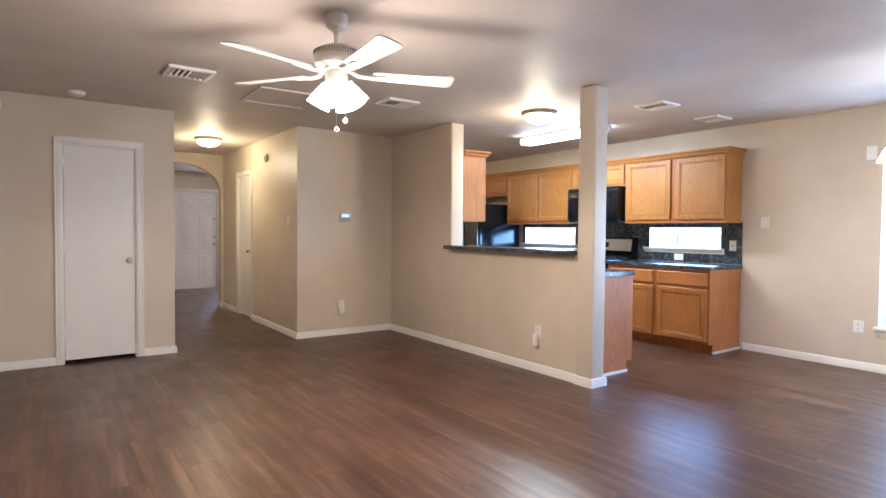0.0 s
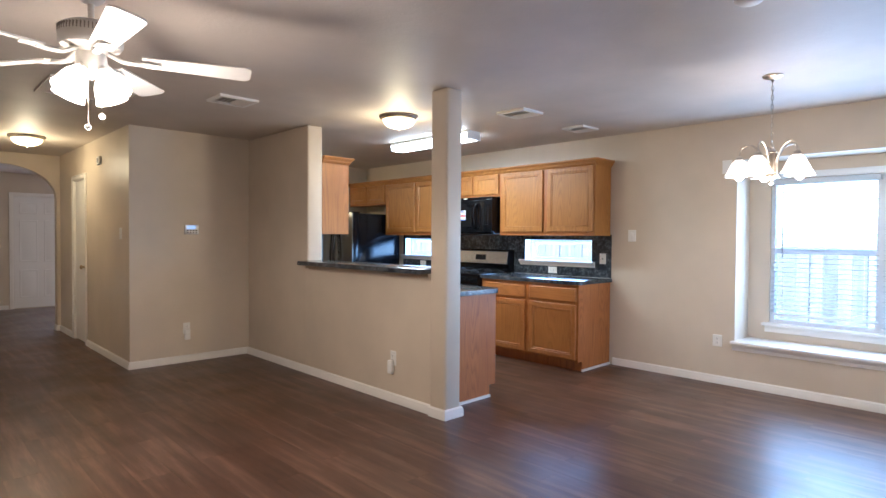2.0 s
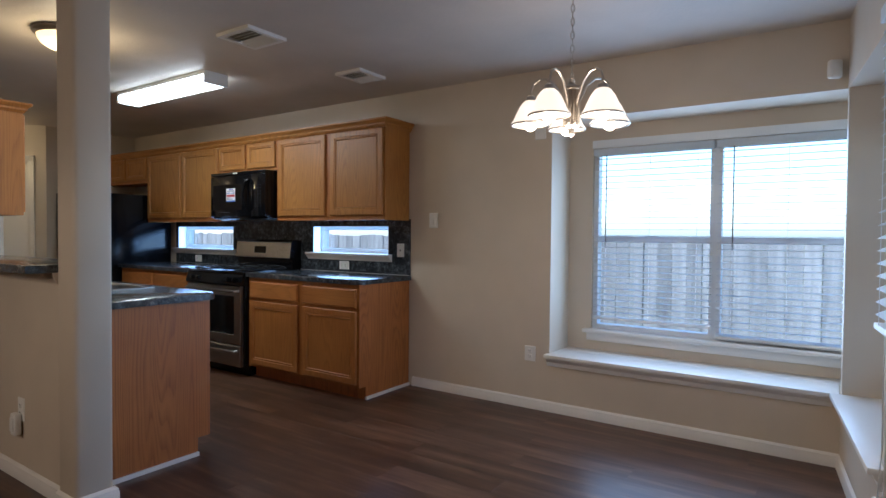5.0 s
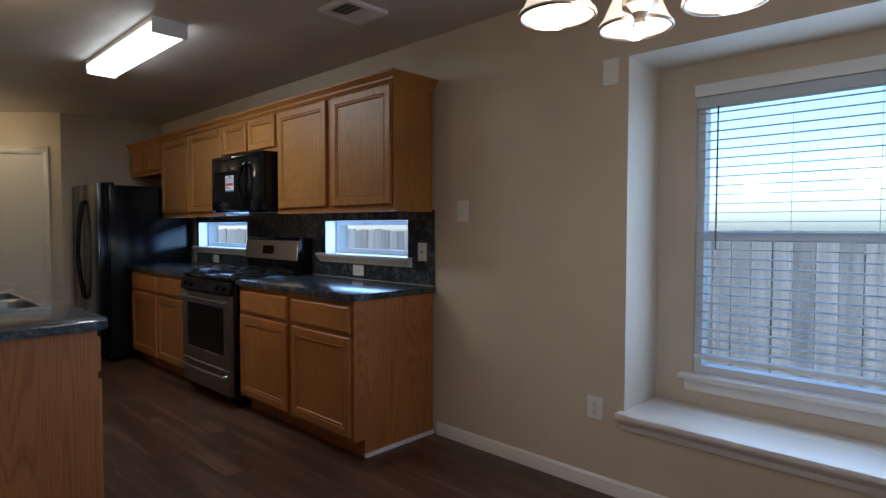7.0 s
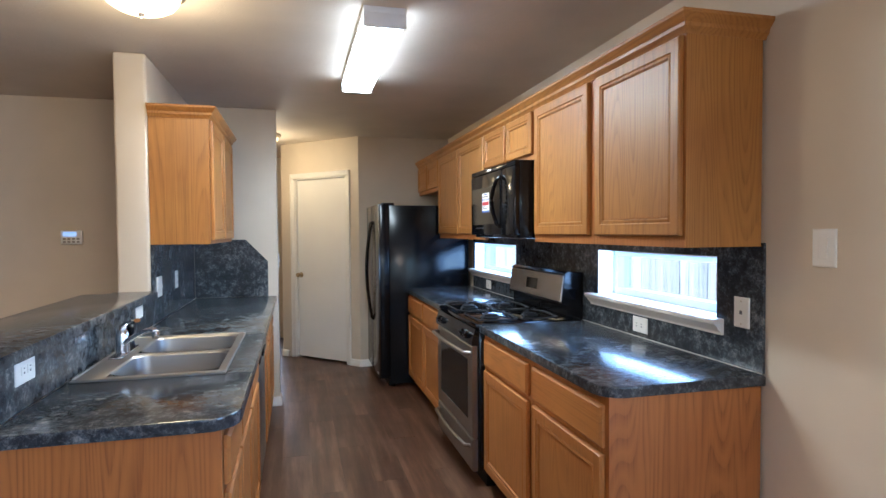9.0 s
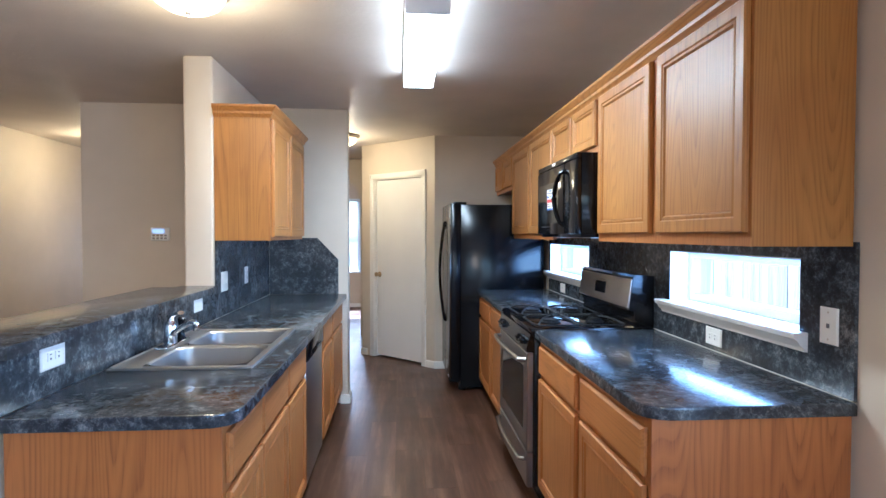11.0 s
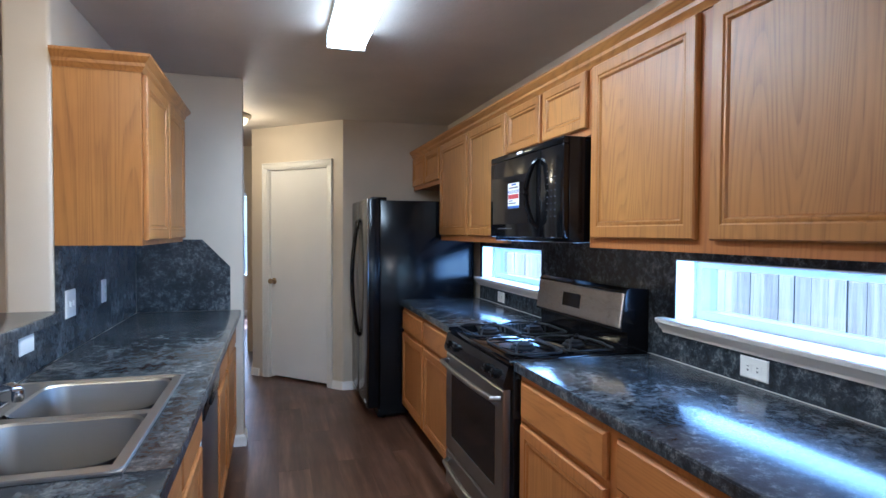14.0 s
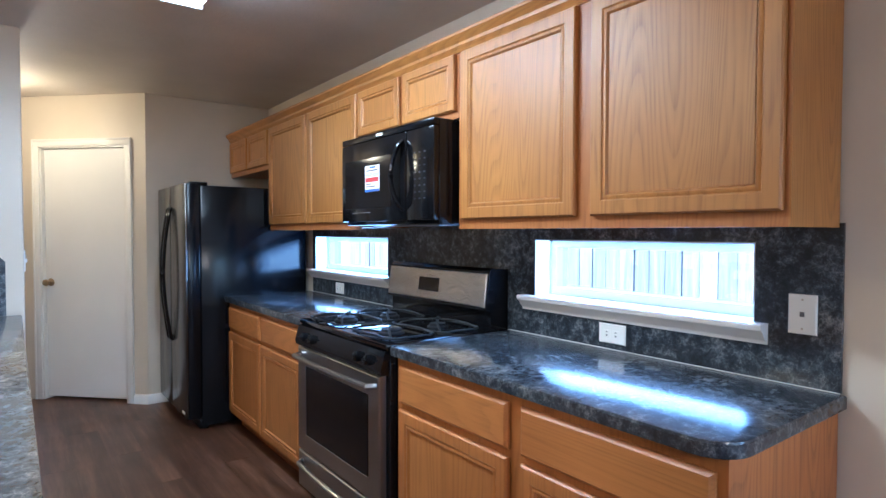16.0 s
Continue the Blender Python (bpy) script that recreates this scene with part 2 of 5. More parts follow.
COOKTOP = plain("cooktop_enamel", (0.004, 0.004, 0.005), 0.05, shine=0.6)
PLASTIC = plain("white_plastic", (0.80, 0.79, 0.75), 0.35)
PRINT = plain("faint_grey_print", (0.055, 0.055, 0.06), 0.6, shine=0.2)
GREYPL = plain("grey_print", (0.12, 0.12, 0.13), 0.5)
# Grey painted for the shade inside vent openings; also the keypad's grey buttons.
VENTB = plain("vent_shade_button_grey", (0.30, 0.28, 0.25), 0.6)
VINYL = plain("white_vinyl", (0.82, 0.84, 0.85), 0.35)
SLAT = translucent("blind_slat", (0.82, 0.85, 0.88), 0.42)
FANW = plain("fan_white", (0.78, 0.75, 0.70), 0.38)
GLASS = clear_glass("window_glass")
FENCE = fence_wood("weathered_fence")
GRASS = paint("dry_grass", (0.13, 0.12, 0.05), 0.9, 0.6, 30, 0.3)
SIDING = paint("pale_siding", (0.55, 0.52, 0.46), 0.7, 0.2, 40, 0.06)
SHADEG = glow("lit_fan_shade", (1.0, 0.74, 0.45), 0.5)
BOWL = glow("lit_bowl", (1.0, 0.62, 0.22), 0.42)
SHADEC = glow("lit_bell_shade", (1.0, 0.72, 0.45), 0.24)
BULB = glow("lit_bulb", (1.0, 0.76, 0.50), 2.6)
TUBEG = glow("lit_diffuser", (0.97, 0.96, 0.82), 1.5)
LCD = glow("lcd", (0.20, 0.50, 1.0), 0.07)
RED = plain("red_print", (0.45, 0.03, 0.03), 0.5)
BLUE = plain("blue_print", (0.03, 0.10, 0.40), 0.5)
PAPER = plain("sticker_paper", (0.82, 0.82, 0.82), 0.5)

# ---- building blocks ----
PLACE = {}  # each thing's pose in the world
EYE4 = Matrix.Identity(4)


def box(bm, lo, hi, r=0.0, seg=2, m=EYE4):
    lo, hi = [min(a, b) for a, b in zip(lo, hi)], [max(a, b) for a, b in zip(lo, hi)]
    t = bmesh.new() if r else bm
    vs = [t.verts.new(m @ Vector((x, y, z))) for x in (lo[0], hi[0]) for y in (lo[1], hi[1]) for z in (lo[2], hi[2])]
    for f in ((0, 1, 3, 2), (4, 6, 7, 5), (0, 4, 5, 1), (2, 3, 7, 6), (0, 2, 6, 4), (1, 5, 7, 3)):
        t.faces.new([vs[i] for i in f])
    if r:
        bmesh.ops.bevel(t, geom=t.edges[:], offset=r, segments=seg, profile=0.5, affect="EDGES")
        me = bpy.data.meshes.new("t")
        t.to_mesh(me)
        t.free()
        bm.from_mesh(me)
        bpy.data.meshes.remove(me)
    return bm


def boxes(*rows, r=0.0, seg=2):
    bm = bmesh.new()
    for lo, hi in rows:
        box(bm, lo, hi, r, seg)
    return bm


def loops(bm, rings, closed=True, caps=True):
    """Skin a row of rings, each a list of points."""
    made = [[bm.verts.new(p) for p in ring] for ring in rings]
    n = len(made[0])
    for a, b in zip(made, made[1:]):
        for i in range(n if closed else n - 1):
            j = (i + 1) % n
            bm.faces.new((a[i], a[j], b[j], b[i]))
    if caps:
        bm.faces.new(made[0][::-1])
        bm.faces.new(made[-1])
    return bm


def lathe(bm, profile, at=(0, 0, 0), n=24, m=EYE4, caps=True):
    """profile: rows of radius and height, turned round z."""
    rings = [[m @ (Vector(at) + Vector((r * math.cos(2 * math.pi * i / n), r * math.sin(2 * math.pi * i / n), z))) for i in range(n)] for r, z in profile]
    return loops(bm, rings, True, caps)


def ball(bm, at, r, n=14, flat=1.0):
    return lathe(bm, [(max(1e-4, r * math.sin(math.pi * k / 8)), -r * flat * math.cos(math.pi * k / 8)) for k in range(9)], at, n)


def rod(bm, p, q, r, r2=None, n=12):
    p, q = Vector(p), Vector(q)
    m = Matrix.Translation(p) @ (q - p).to_track_quat("Z", "Y").to_matrix().to_4x4()
    return lathe(bm, [(r, 0), (r if r2 is None else r2, (q - p).length)], (0, 0, 0), n, m)


def tube(bm, pts, r, n=8, wide=1.0):
    pts = [Vector(p) for p in pts]
    rings, up = [], Vector((0.0, 0.0, 1.0))
    for i, p in enumerate(pts):
        d = (pts[min(i + 1, len(pts) - 1)] - pts[max(i - 1, 0)]).normalized()
        side = d.cross(up)
        side = side.normalized() if side.length > 1e-3 else Vector((1, 0, 0))
        top = side.cross(d)
        rings.append([p + side * (r * wide * math.cos(2 * math.pi * k / n)) + top * (r * math.sin(2 * math.pi * k / n)) for k in range(n)])
    return loops(bm, rings)


def moulding(bm, path, profile):
    """A profile (out to the left, z) along a level path of points, mitred at its corners."""
    pts = [Vector((p[0], p[1])) for p in path]
    rings = []
    for i, p in enumerate(pts):
        ds = [(b - a).normalized() for a, b in ((pts[i - 1], p) if i else (p, pts[1]), (p, pts[i + 1]) if i < len(pts) - 1 else (pts[-2], p))]
        ns = [Vector((-d.y, d.x)) for d in ds]
        mit = (ns[0] + ns[1]).normalized()
        mit = mit / max(0.3, mit.dot(ns[0]))
        rings.append([(p.x + mit.x * o, p.y + mit.y * o, z) for o, z in profile])
    return loops(bm, rings)


def fields(bm, m, w, h, profile, back=True):
    """A board w by h in local x and z with rings (inset, out towards -y), closed by a flat field."""
    rings = [[m @ Vector(p) for p in ((i, -o, i), (w - i, -o, i), (w - i, -o, h - i), (i, -o, h - i))] for i, o in profile]
    return loops(bm, rings, True, True)


def slab(bm, outline, z0, z1, r=0.0):
    """A level board from an outline of x, y, its edges eased by r."""
    def inset(d, z):
        out = []
        for i, p in enumerate(outline):
            a, b = Vector(outline[i - 1]), Vector(outline[(i + 1) % len(outline)])
            p = Vector(p)
            n1, n2 = (p - a).normalized(), (b - p).normalized()
            n1, n2 = Vector((-n1.y, n1.x)), Vector((-n2.y, n2.x))
            mit = (n1 + n2).normalized()
            q = p + mit * (d / max(0.4, mit.dot(n1)))
            out.append((q.x, q.y, z))
        return out
    rows = [inset(0, z0), inset(0, z1)] if not r else [inset(0, z0), inset(0, z1 - r), inset(r * 0.3, z1 - r * 0.3), inset(r, z1)]
    return loops(bm, rows)


def corner_arc(cx, cy, r, a0, a1, n=6):
    return [(cx + r * math.cos(radians(a0 + (a1 - a0) * k / n)), cy + r * math.sin(radians(a0 + (a1 - a0) * k / n))) for k in range(n + 1)]


def mesh_of(name, bm, material, smooth=True):
    bmesh.ops.recalc_face_normals(bm, faces=bm.faces[:])
    me = bpy.data.meshes.new(name)
    bm.to_mesh(me)
    bm.free()
    me.materials.append(material)
    if smooth:
        me.polygons.foreach_set("use_smooth", [True] * len(me.polygons))
        me.set_sharp_from_angle(angle=radians(32))
    return me


def thing(name, m, label, category, group="", kind=""):
    ob = new(name)
    ob.matrix_world = m
    ob.empty_display_size = 0.1
    PLACE[ob] = m.copy()
    return tagged(ob, label, category, group, kind)


def part(name, bm, material, parent, label="", local=False, smooth=True):
    """One mesh under a thing or under a part. Unless local, bm is in world metres."""
    m = PLACE[parent]
    if not local:
        bm.transform(m.inverted())
    ob = new(name, mesh_of(name, bm, material, smooth))
    ob.parent = parent
    PLACE[ob] = m
    return tagged(ob, label)


def piece(name, bm, material, label, category="", group="", kind=""):
    """A top-level thing of one mesh, in world metres."""
    ob = new(name, mesh_of(name, bm, material))
    PLACE[ob] = EYE4
    return tagged(ob, label, category, group, kind)


H = 2.44  # ceiling


def wall(name, p, q, thick, holes=(), z0=0.0, z1=H, label="beige painted wall with fine orange-peel texture", material=None):
    """A wall whose face runs from p to q and whose body lies to the left of that way (thick > 0). holes: rows of s0, s1, z0, z1."""
    p, q = Vector(p), Vector(q)
    d = (q - p).normalized()
    side = Vector((-d.y, d.x)) * thick
    ss = sorted({0.0, (q - p).length, *(s for h in holes for s in h[:2])})
    zs = sorted({z0, z1, *(z for h in holes for z in h[2:])})
    def solid(i, j):
        if not (0 <= i < len(ss) - 1 and 0 <= j < len(zs) - 1):
            return False
        s, z = (ss[i] + ss[i + 1]) / 2, (zs[j] + zs[j + 1]) / 2
        return not any(h[0] < s < h[1] and h[2] < z < h[3] for h in holes)
    bm, made = bmesh.new(), {}
    def v(s, z, k):
        key = (round(s, 4), round(z, 4), k)
        if key not in made:
            f = p + d * s + side * k
            made[key] = bm.verts.new((f.x, f.y, z))
        return made[key]
    for i in range(len(ss) - 1):
        for j in range(len(zs) - 1):
            if not solid(i, j):
                continue
            a, b, c, e = ss[i], ss[i + 1], zs[j], zs[j + 1]
            for k in (0, 1):
                bm.faces.new((v(a, c, k), v(b, c, k), v(b, e, k), v(a, e, k)))
            for near, pts in ((solid(i - 1, j), ((a, c), (a, e))), (solid(i + 1, j), ((b, c), (b, e))), (solid(i, j - 1), ((a, c), (b, c))), (solid(i, j + 1), ((a, e), (b, e)))):
                if not near:
                    (s1, t1), (s2, t2) = pts
                    bm.faces.new((v(s1, t1, 0), v(s2, t2, 0), v(s2, t2, 1), v(s1, t1, 1)))
    return piece(name, bm, material or WALL, label, kind="structure")


BASE = [(0, 0), (0.016, 0), (0.016, 0.048), (0.013, 0.054), (0.013, 0.062), (0.006, 0.072), (0, 0.075)]


def baseboard(*path):
    return piece("baseboard", moulding(bmesh.new(), path, BASE), TRIM, "cream painted moulded baseboard along the wall", kind="structure")


# ---- structure ----
EX = 6.735  # east wall face
SX, SY, SK = 6.735, 0.495, 0.0975  # south wall line


def south(s, out=0.0):
    """A point s metres along the south wall from its east end, out metres into the room."""
    c = 1 / math.hypot(1, SK)
    return (SX - s * c + out * -SK * c, SY - s * SK * c + out * c)


# Runs on unseen past the fridge to shut light out behind the pantry.
wall("wall_east", (EX, 9.8), (EX, 0.05), 0.20, [(9.8 - 2.20, 9.8 - 0.485, 0.41, 2.065), (9.8 - 4.60, 9.8 - 3.68, 1.085, 1.328), (9.8 - 6.84, 9.8 - 5.81, 1.082, 1.328)])
wall("wall_south", south(0), south(8.0), 0.16, [(0.05, 1.13, 0.41, 2.06), (1.33, 2.24, 0.0, 2.04)])
# Unseen; reaches past the closet to keep sky light out.
wall("wall_west", (-1.2, -0.6), (-1.2, 7.5), 0.12)
wall("wall_closet", (-1.2, 6.53), (1.48, 6.53), 0.12, [(0.572, 1.33, 0.0, 2.0), (1.854, 2.463, 0.0, 2.035)])
wall("wall_hall_left", (1.60, 6.53), (1.60, 13.0), 0.12)
wall("wall_hall_right", (2.90, 9.8), (2.90, 6.565), 0.12, [(9.8 - 8.934, 9.8 - 8.326, 0.0, 2.04)])
wall("wall_nook", (3.02, 6.565), (4.145, 6.565), 0.12)
# Two unseen back walls, added to stop light leaking under the doors.
wall("wall_closet_back", (-1.2, 7.4), (1.48, 7.4), 0.1)
wall("wall_pantry_back", (5.07, 9.8), (7.0, 9.8), 0.1)
wall("wall_passage_left", (3.95, 6.66), (3.95, 9.8), 0.12)
wall("wall_fridge", (5.755, 7.83), (EX, 7.83), 0.12)
wall("wall_pantry", (4.95, 8.635), (5.755, 7.83), 0.12, [(1.1385 - 0.929, 1.1385 - 0.173, 0.0, 2.04)])
wall("wall_pantry_left", (4.95, 9.8), (4.95, 8.635), 0.12)
wall("wall_front", (1.4, 13.0), (5.7, 13.0), 0.15, [(2.757 - 1.4, 3.583 - 1.4, 0.0, 2.04), (3.75 - 1.4, 5.45 - 1.4, 0.66, 2.10)])
wall("wall_entry_right", (5.6, 13.0), (5.6, 9.8), 0.12)
END = boxes(((4.15, 6.65, 0), (4.965, 6.78, H)), r=0.012)
piece("wall_kitchen_end", END, WALL, "beige painted short wall closing the kitchen counter", kind="structure")
piece("wall_sink", boxes(((4.145, 5.285, 0), (4.315, 6.648, H)), r=0.018, seg=3), WALL, "beige painted wall with rounded corners behind the wall cabinet", kind="structure")
piece("wall_pony", boxes(((4.13, 3.45, 0), (4.308, 5.295, 1.067))), WALL, "beige painted half-height wall under the breakfast bar", kind="structure")
piece("column", boxes(((4.11, 3.297, 0), (4.275, 3.47, H)), r=0.022, seg=3), WALL, "beige painted square column with rounded corners", kind="structure")

# east box bay and south box bay
BAY = boxes(((EX + 0.2, 2.20, 0.36), (7.20, 2.32, 2.16)), ((EX + 0.2, 0.16, 0.36), (7.20, 0.28, 2.16)), ((EX + 0.2, 0.28, 2.065), (7.20, 2.20, 2.16)))
piece("wall_bay_east", BAY, WALL, "beige painted sides and head of the box bay", kind="structure")
wall("wall_bay_back", (7.08, 2.20), (7.08, 0.28), 0.12, [(2.20 - 2.02, 2.20 - 0.36, 0.57, 1.90)], 0.36, 2.065)
SBAY = bmesh.new()
SM = pose(SX, SY, 0, 0, 0, math.degrees(math.atan(SK)))
for lo, hi in (((-0.05, -0.47, 0.36), (0.06, -0.16, 2.16)), ((-1.25, -0.47, 0.36), (-1.13, -0.16, 2.16)), ((-1.13, -0.47, 2.06), (-0.05, -0.16, 2.16))):
    box(SBAY, lo, hi, 0, 2, SM)
piece("wall_bay_south", SBAY, WALL, "beige painted sides and head of the second box bay", kind="structure")
SB0, SB1 = SM @ Vector((-0.05, -0.35, 0)), SM @ Vector((-1.13, -0.35, 0))
wall("wall_bay_south_back", SB0[:2], SB1[:2], 0.12, [(0.12, 0.96, 0.57, 1.90)], 0.36, 2.06)


def arch_wall(name, x0, x1, y0, y1, arches):
    bm = bmesh.new()
    cuts = [x0]
    for a, b, spring, top in arches:
        box(bm, (cuts[-1], y0, 0), (a, y1, H))
        n, c, w, rise = 20, (a + b) / 2, (b - a) / 2, top - spring
        curve = [(c - w * math.cos(math.pi * k / n), spring + rise * math.sin(math.pi * k / n)) for k in range(n + 1)]
        for (xa, za), (xb, zb) in zip(curve, curve[1:]):
            loops(bm, [[(xa, y0, za), (xa, y1, za), (xa, y1, H), (xa, y0, H)], [(xb, y0, zb), (xb, y1, zb), (xb, y1, H), (xb, y0, H)]], True, False)
        cuts.append(b)
    box(bm, (cuts[-1], y0, 0), (x1, y1, H))
    bmesh.ops.remove_doubles(bm, verts=bm.verts[:], dist=1e-4)
    return piece(name, bm, WALL, "beige painted wall with arched openings to the entry", kind="structure")


arch_wall("wall_arch", 1.60, 5.07, 9.8, 9.95, [(1.64, 2.86, 1.85, 2.285), (3.75, 4.85, 1.85, 2.285)])

piece("ceiling", boxes(((-1.4, -0.7, H), (6.95, 13.2, H + 0.12))), CEIL, "taupe ceiling with knockdown texture", kind="structure")

GROUND = bmesh.new()
box(GROUND, (-400, -400, -0.9), (400, 400, -0.35))
piece("ground", GROUND, GRASS, "dry lawn reaching away from the house", kind="structure")
piece("slab", boxes(((-1.4, -0.7, -0.5), (7.2, 13.2, -0.012))), SIDING, "concrete slab under the house", kind="structure")

for path in (((0.597, 6.53), (0.187, 6.53)), ((-0.685, 6.53), (-1.2, 6.53)), ((1.60, 9.8), (1.60, 6.53), (1.32, 6.53)), ((4.13, 3.47), (4.13, 6.565), (2.90, 6.565), (2.90, 8.269)),
             ((2.90, 8.991), (2.90, 9.8), (2.86, 9.8), (2.86, 9.95)), ((EX, 0.49), (EX, 3.42)), ((4.275, 3.49), (4.275, 3.297), (4.11, 3.297), (4.11, 3.465)),
             (south(1.25), south(0.0)), ((4.4, 6.78), (4.965, 6.78), (4.965, 6.65), (4.90, 6.65)), ((5.90, 7.83), (5.755, 7.83), (5.673, 7.912)),
             ((5.017, 8.568), (4.95, 8.635), (4.95, 9.8)), ((2.69, 13.0), (1.60, 13.0)), ((5.6, 13.0), (3.65, 13.0))):
    baseboard(*path)



# ---- doors ----
def casing(bm, w, h, out, back=0.0):
    """Moulded casing round an opening w by h, in local x and z, out towards -y."""
    c = 0.057
    for a, b in (((-c, 0), (0.004, h)), ((w - 0.004, 0), (w + c, h)), ((-c, h - 0.004), (w + c, h + c))):
        box(bm, (a[0], -out, a[1]), (b[0], back, b[1]), 0.004)
    for a, b in (((-c, 0), (-c + 0.016, h + c)), ((w + c - 0.016, 0), (w + c, h + c)), ((-c, h + c - 0.016), (w + c, h + c))):
        box(bm, (a[0] + 0.001, -out - 0.006, a[1]), (b[0] - 0.001, -out + 0.002, b[1] - 0.001), 0.003)
    return bm


def knob(parent, x, z, y=0.0, material=None, label="round metal door knob"):
    bm = bmesh.new()
    m = pose(x, y, z, 90)
    lathe(bm, [(0.031, 0), (0.031, 0.004), (0.026, 0.010), (0.012, 0.012), (0.011, 0.030), (0.022, 0.038), (0.027, 0.050), (0.024, 0.060), (0.010, 0.065)], (0, 0, 0), 20, m)
    return part("door_knob", bm, material or NICKEL, parent, label, True)


def slab_door(name, m, w, h, label, knob_at, deep=0.012, hinge_at=None, panels=(), gap=0.0, metal_=None):
    root = thing(name, m, label, "door", kind="structure")
    part("door_casing", casing(bmesh.new(), w, h, 0.014), TRIM, root, "", True)
    jamb = boxes(((0, 0, 0), (0.014, 0.12, h)), ((w - 0.014, 0, 0), (w, 0.12, h)), ((0.014, 0, h - 0.014), (w - 0.014, 0.12, h)))
    part("door_jamb", jamb, TRIM, root, "", True)
    leaf = bmesh.new()
    box(leaf, (0.017, deep, 0.012 + gap), (w - 0.017, deep + 0.035, h - 0.017), 0.002, 1)
    for x, z, pw, ph in panels:
        fields(leaf, pose(x, deep - 0.0005, z), pw, ph, [(0, 0), (0.006, 0.007), (0.016, 0.002), (0.022, 0.002), (0.05, 0.008)])
    door = part("door_leaf", leaf, DOORW, root, "", True)
    knob(door, knob_at, 0.95, deep, metal_)
    if hinge_at is not None:
        for z in (0.25, 1.05, 1.82):
            part("hinge", rod(bmesh.new(), (hinge_at, deep - 0.004, z), (hinge_at, deep - 0.004, z + 0.09), 0.006), TRIM, door, "", True)
    return root


slab_door("door_1", pose(0.654, 6.53, 0), 0.609, 2.035, "white flat slab closet door, closed, with a round knob", 0.545, hinge_at=0.014, gap=0.02)
slab_door("door_2", pose(2.90, 8.934, 0, 0, 0, -90), 0.608, 2.04, "white flat hallway door, closed, dark knob", 0.54, metal_=BRASS)
PAN = [(0.10, 0.20, 0.27, 0.50), (0.47, 0.20, 0.27, 0.50), (0.10, 0.85, 0.27, 0.75), (0.47, 0.85, 0.27, 0.75), (0.10, 1.72, 0.27, 0.20), (0.47, 1.72, 0.27, 0.20)]
FRONT = slab_door("door_3", pose(2.757, 13.0, 0), 0.826, 2.04, "white six-panel front door, closed, with deadbolts", 0.77, deep=0.03, panels=PAN)
# Threshold and stops added to shut daylight out of the gaps round the leaf.
part("threshold", boxes(((0.0145, 0.022, 0), (0.8115, 0.115, 0.0135)), r=0.003), NICKEL, FRONT, "metal threshold added to close the light gap", True)
part("door_stop", boxes(((0.0145, 0.066, 0.014), (0.034, 0.082, 2.025)), ((0.792, 0.066, 0.014), (0.8115, 0.082, 2.025)), ((0.034, 0.066, 2.006), (0.792, 0.082, 2.025))), TRIM, FRONT, "", True)
for z in (1.09, 1.47):
    part("deadbolt", lathe(bmesh.new(), [(0.03, 0), (0.03, 0.012), (0.02, 0.02)], (0, 0, 0), 18, pose(0.77, 0.03, z, 90)), NICKEL, FRONT, "round deadbolt", True)
slab_door("door_4", pose(5.755 - 0.929 * 0.70711, 7.83 + 0.929 * 0.70711, 0, 0, 0, -45), 0.756, 2.04, "white flat pantry door, closed, small antique knob", 0.06, deep=0.03, gap=0.01, metal_=BRASS)

slab_door("door_6", pose(-0.628, 6.53, 0), 0.758, 2.0, "white flat bedroom door, closed, beside the closet", 0.07)

# glazed back door in the south wall
BACK = thing("door_5", SM @ pose(-1.33, 0, 0, 0, 0, 180), "white glazed back door with a hung blind, closed", "door", kind="structure")
part("door_casing", casing(bmesh.new(), 0.91, 2.04, 0.014), TRIM, BACK, "", True)
part("door_jamb", boxes(((0, 0, 0), (0.02, 0.14, 2.04)), ((0.89, 0, 0), (0.91, 0.14, 2.04)), ((0.02, 0, 2.02), (0.89, 0.14, 2.04))), TRIM, BACK, "", True)
LEAF = boxes(((0.023, 0.02, 0.012), (0.15, 0.06, 2.015)), ((0.76, 0.02, 0.012), (0.887, 0.06, 2.015)), ((0.15, 0.02, 0.012), (0.76, 0.06, 0.95)), ((0.15, 0.02, 1.88), (0.76, 0.06, 2.015)))
for x in (0.16, 0.48):
    fields(LEAF, pose(x, 0.0195, 0.2), 0.27, 0.62, [(0, 0), (0.008, 0.008), (0.02, 0.002), (0.05, 0.008)])
LEAF = part("door_leaf", LEAF, DOORW, BACK, "", True)
PANE = part("pane", boxes(((0.15, 0.036, 0.95), (0.76, 0.044, 1.88))), GLASS, LEAF, "", True)
PANE.visible_shadow = False
knob(LEAF, 0.83, 0.95, 0.02)
for z in (0.25, 1.05, 1.82):
    part("hinge", rod(bmesh.new(), (0.018, 0.012, z), (0.018, 0.012, z + 0.09), 0.007), NICKEL, LEAF, "", True)


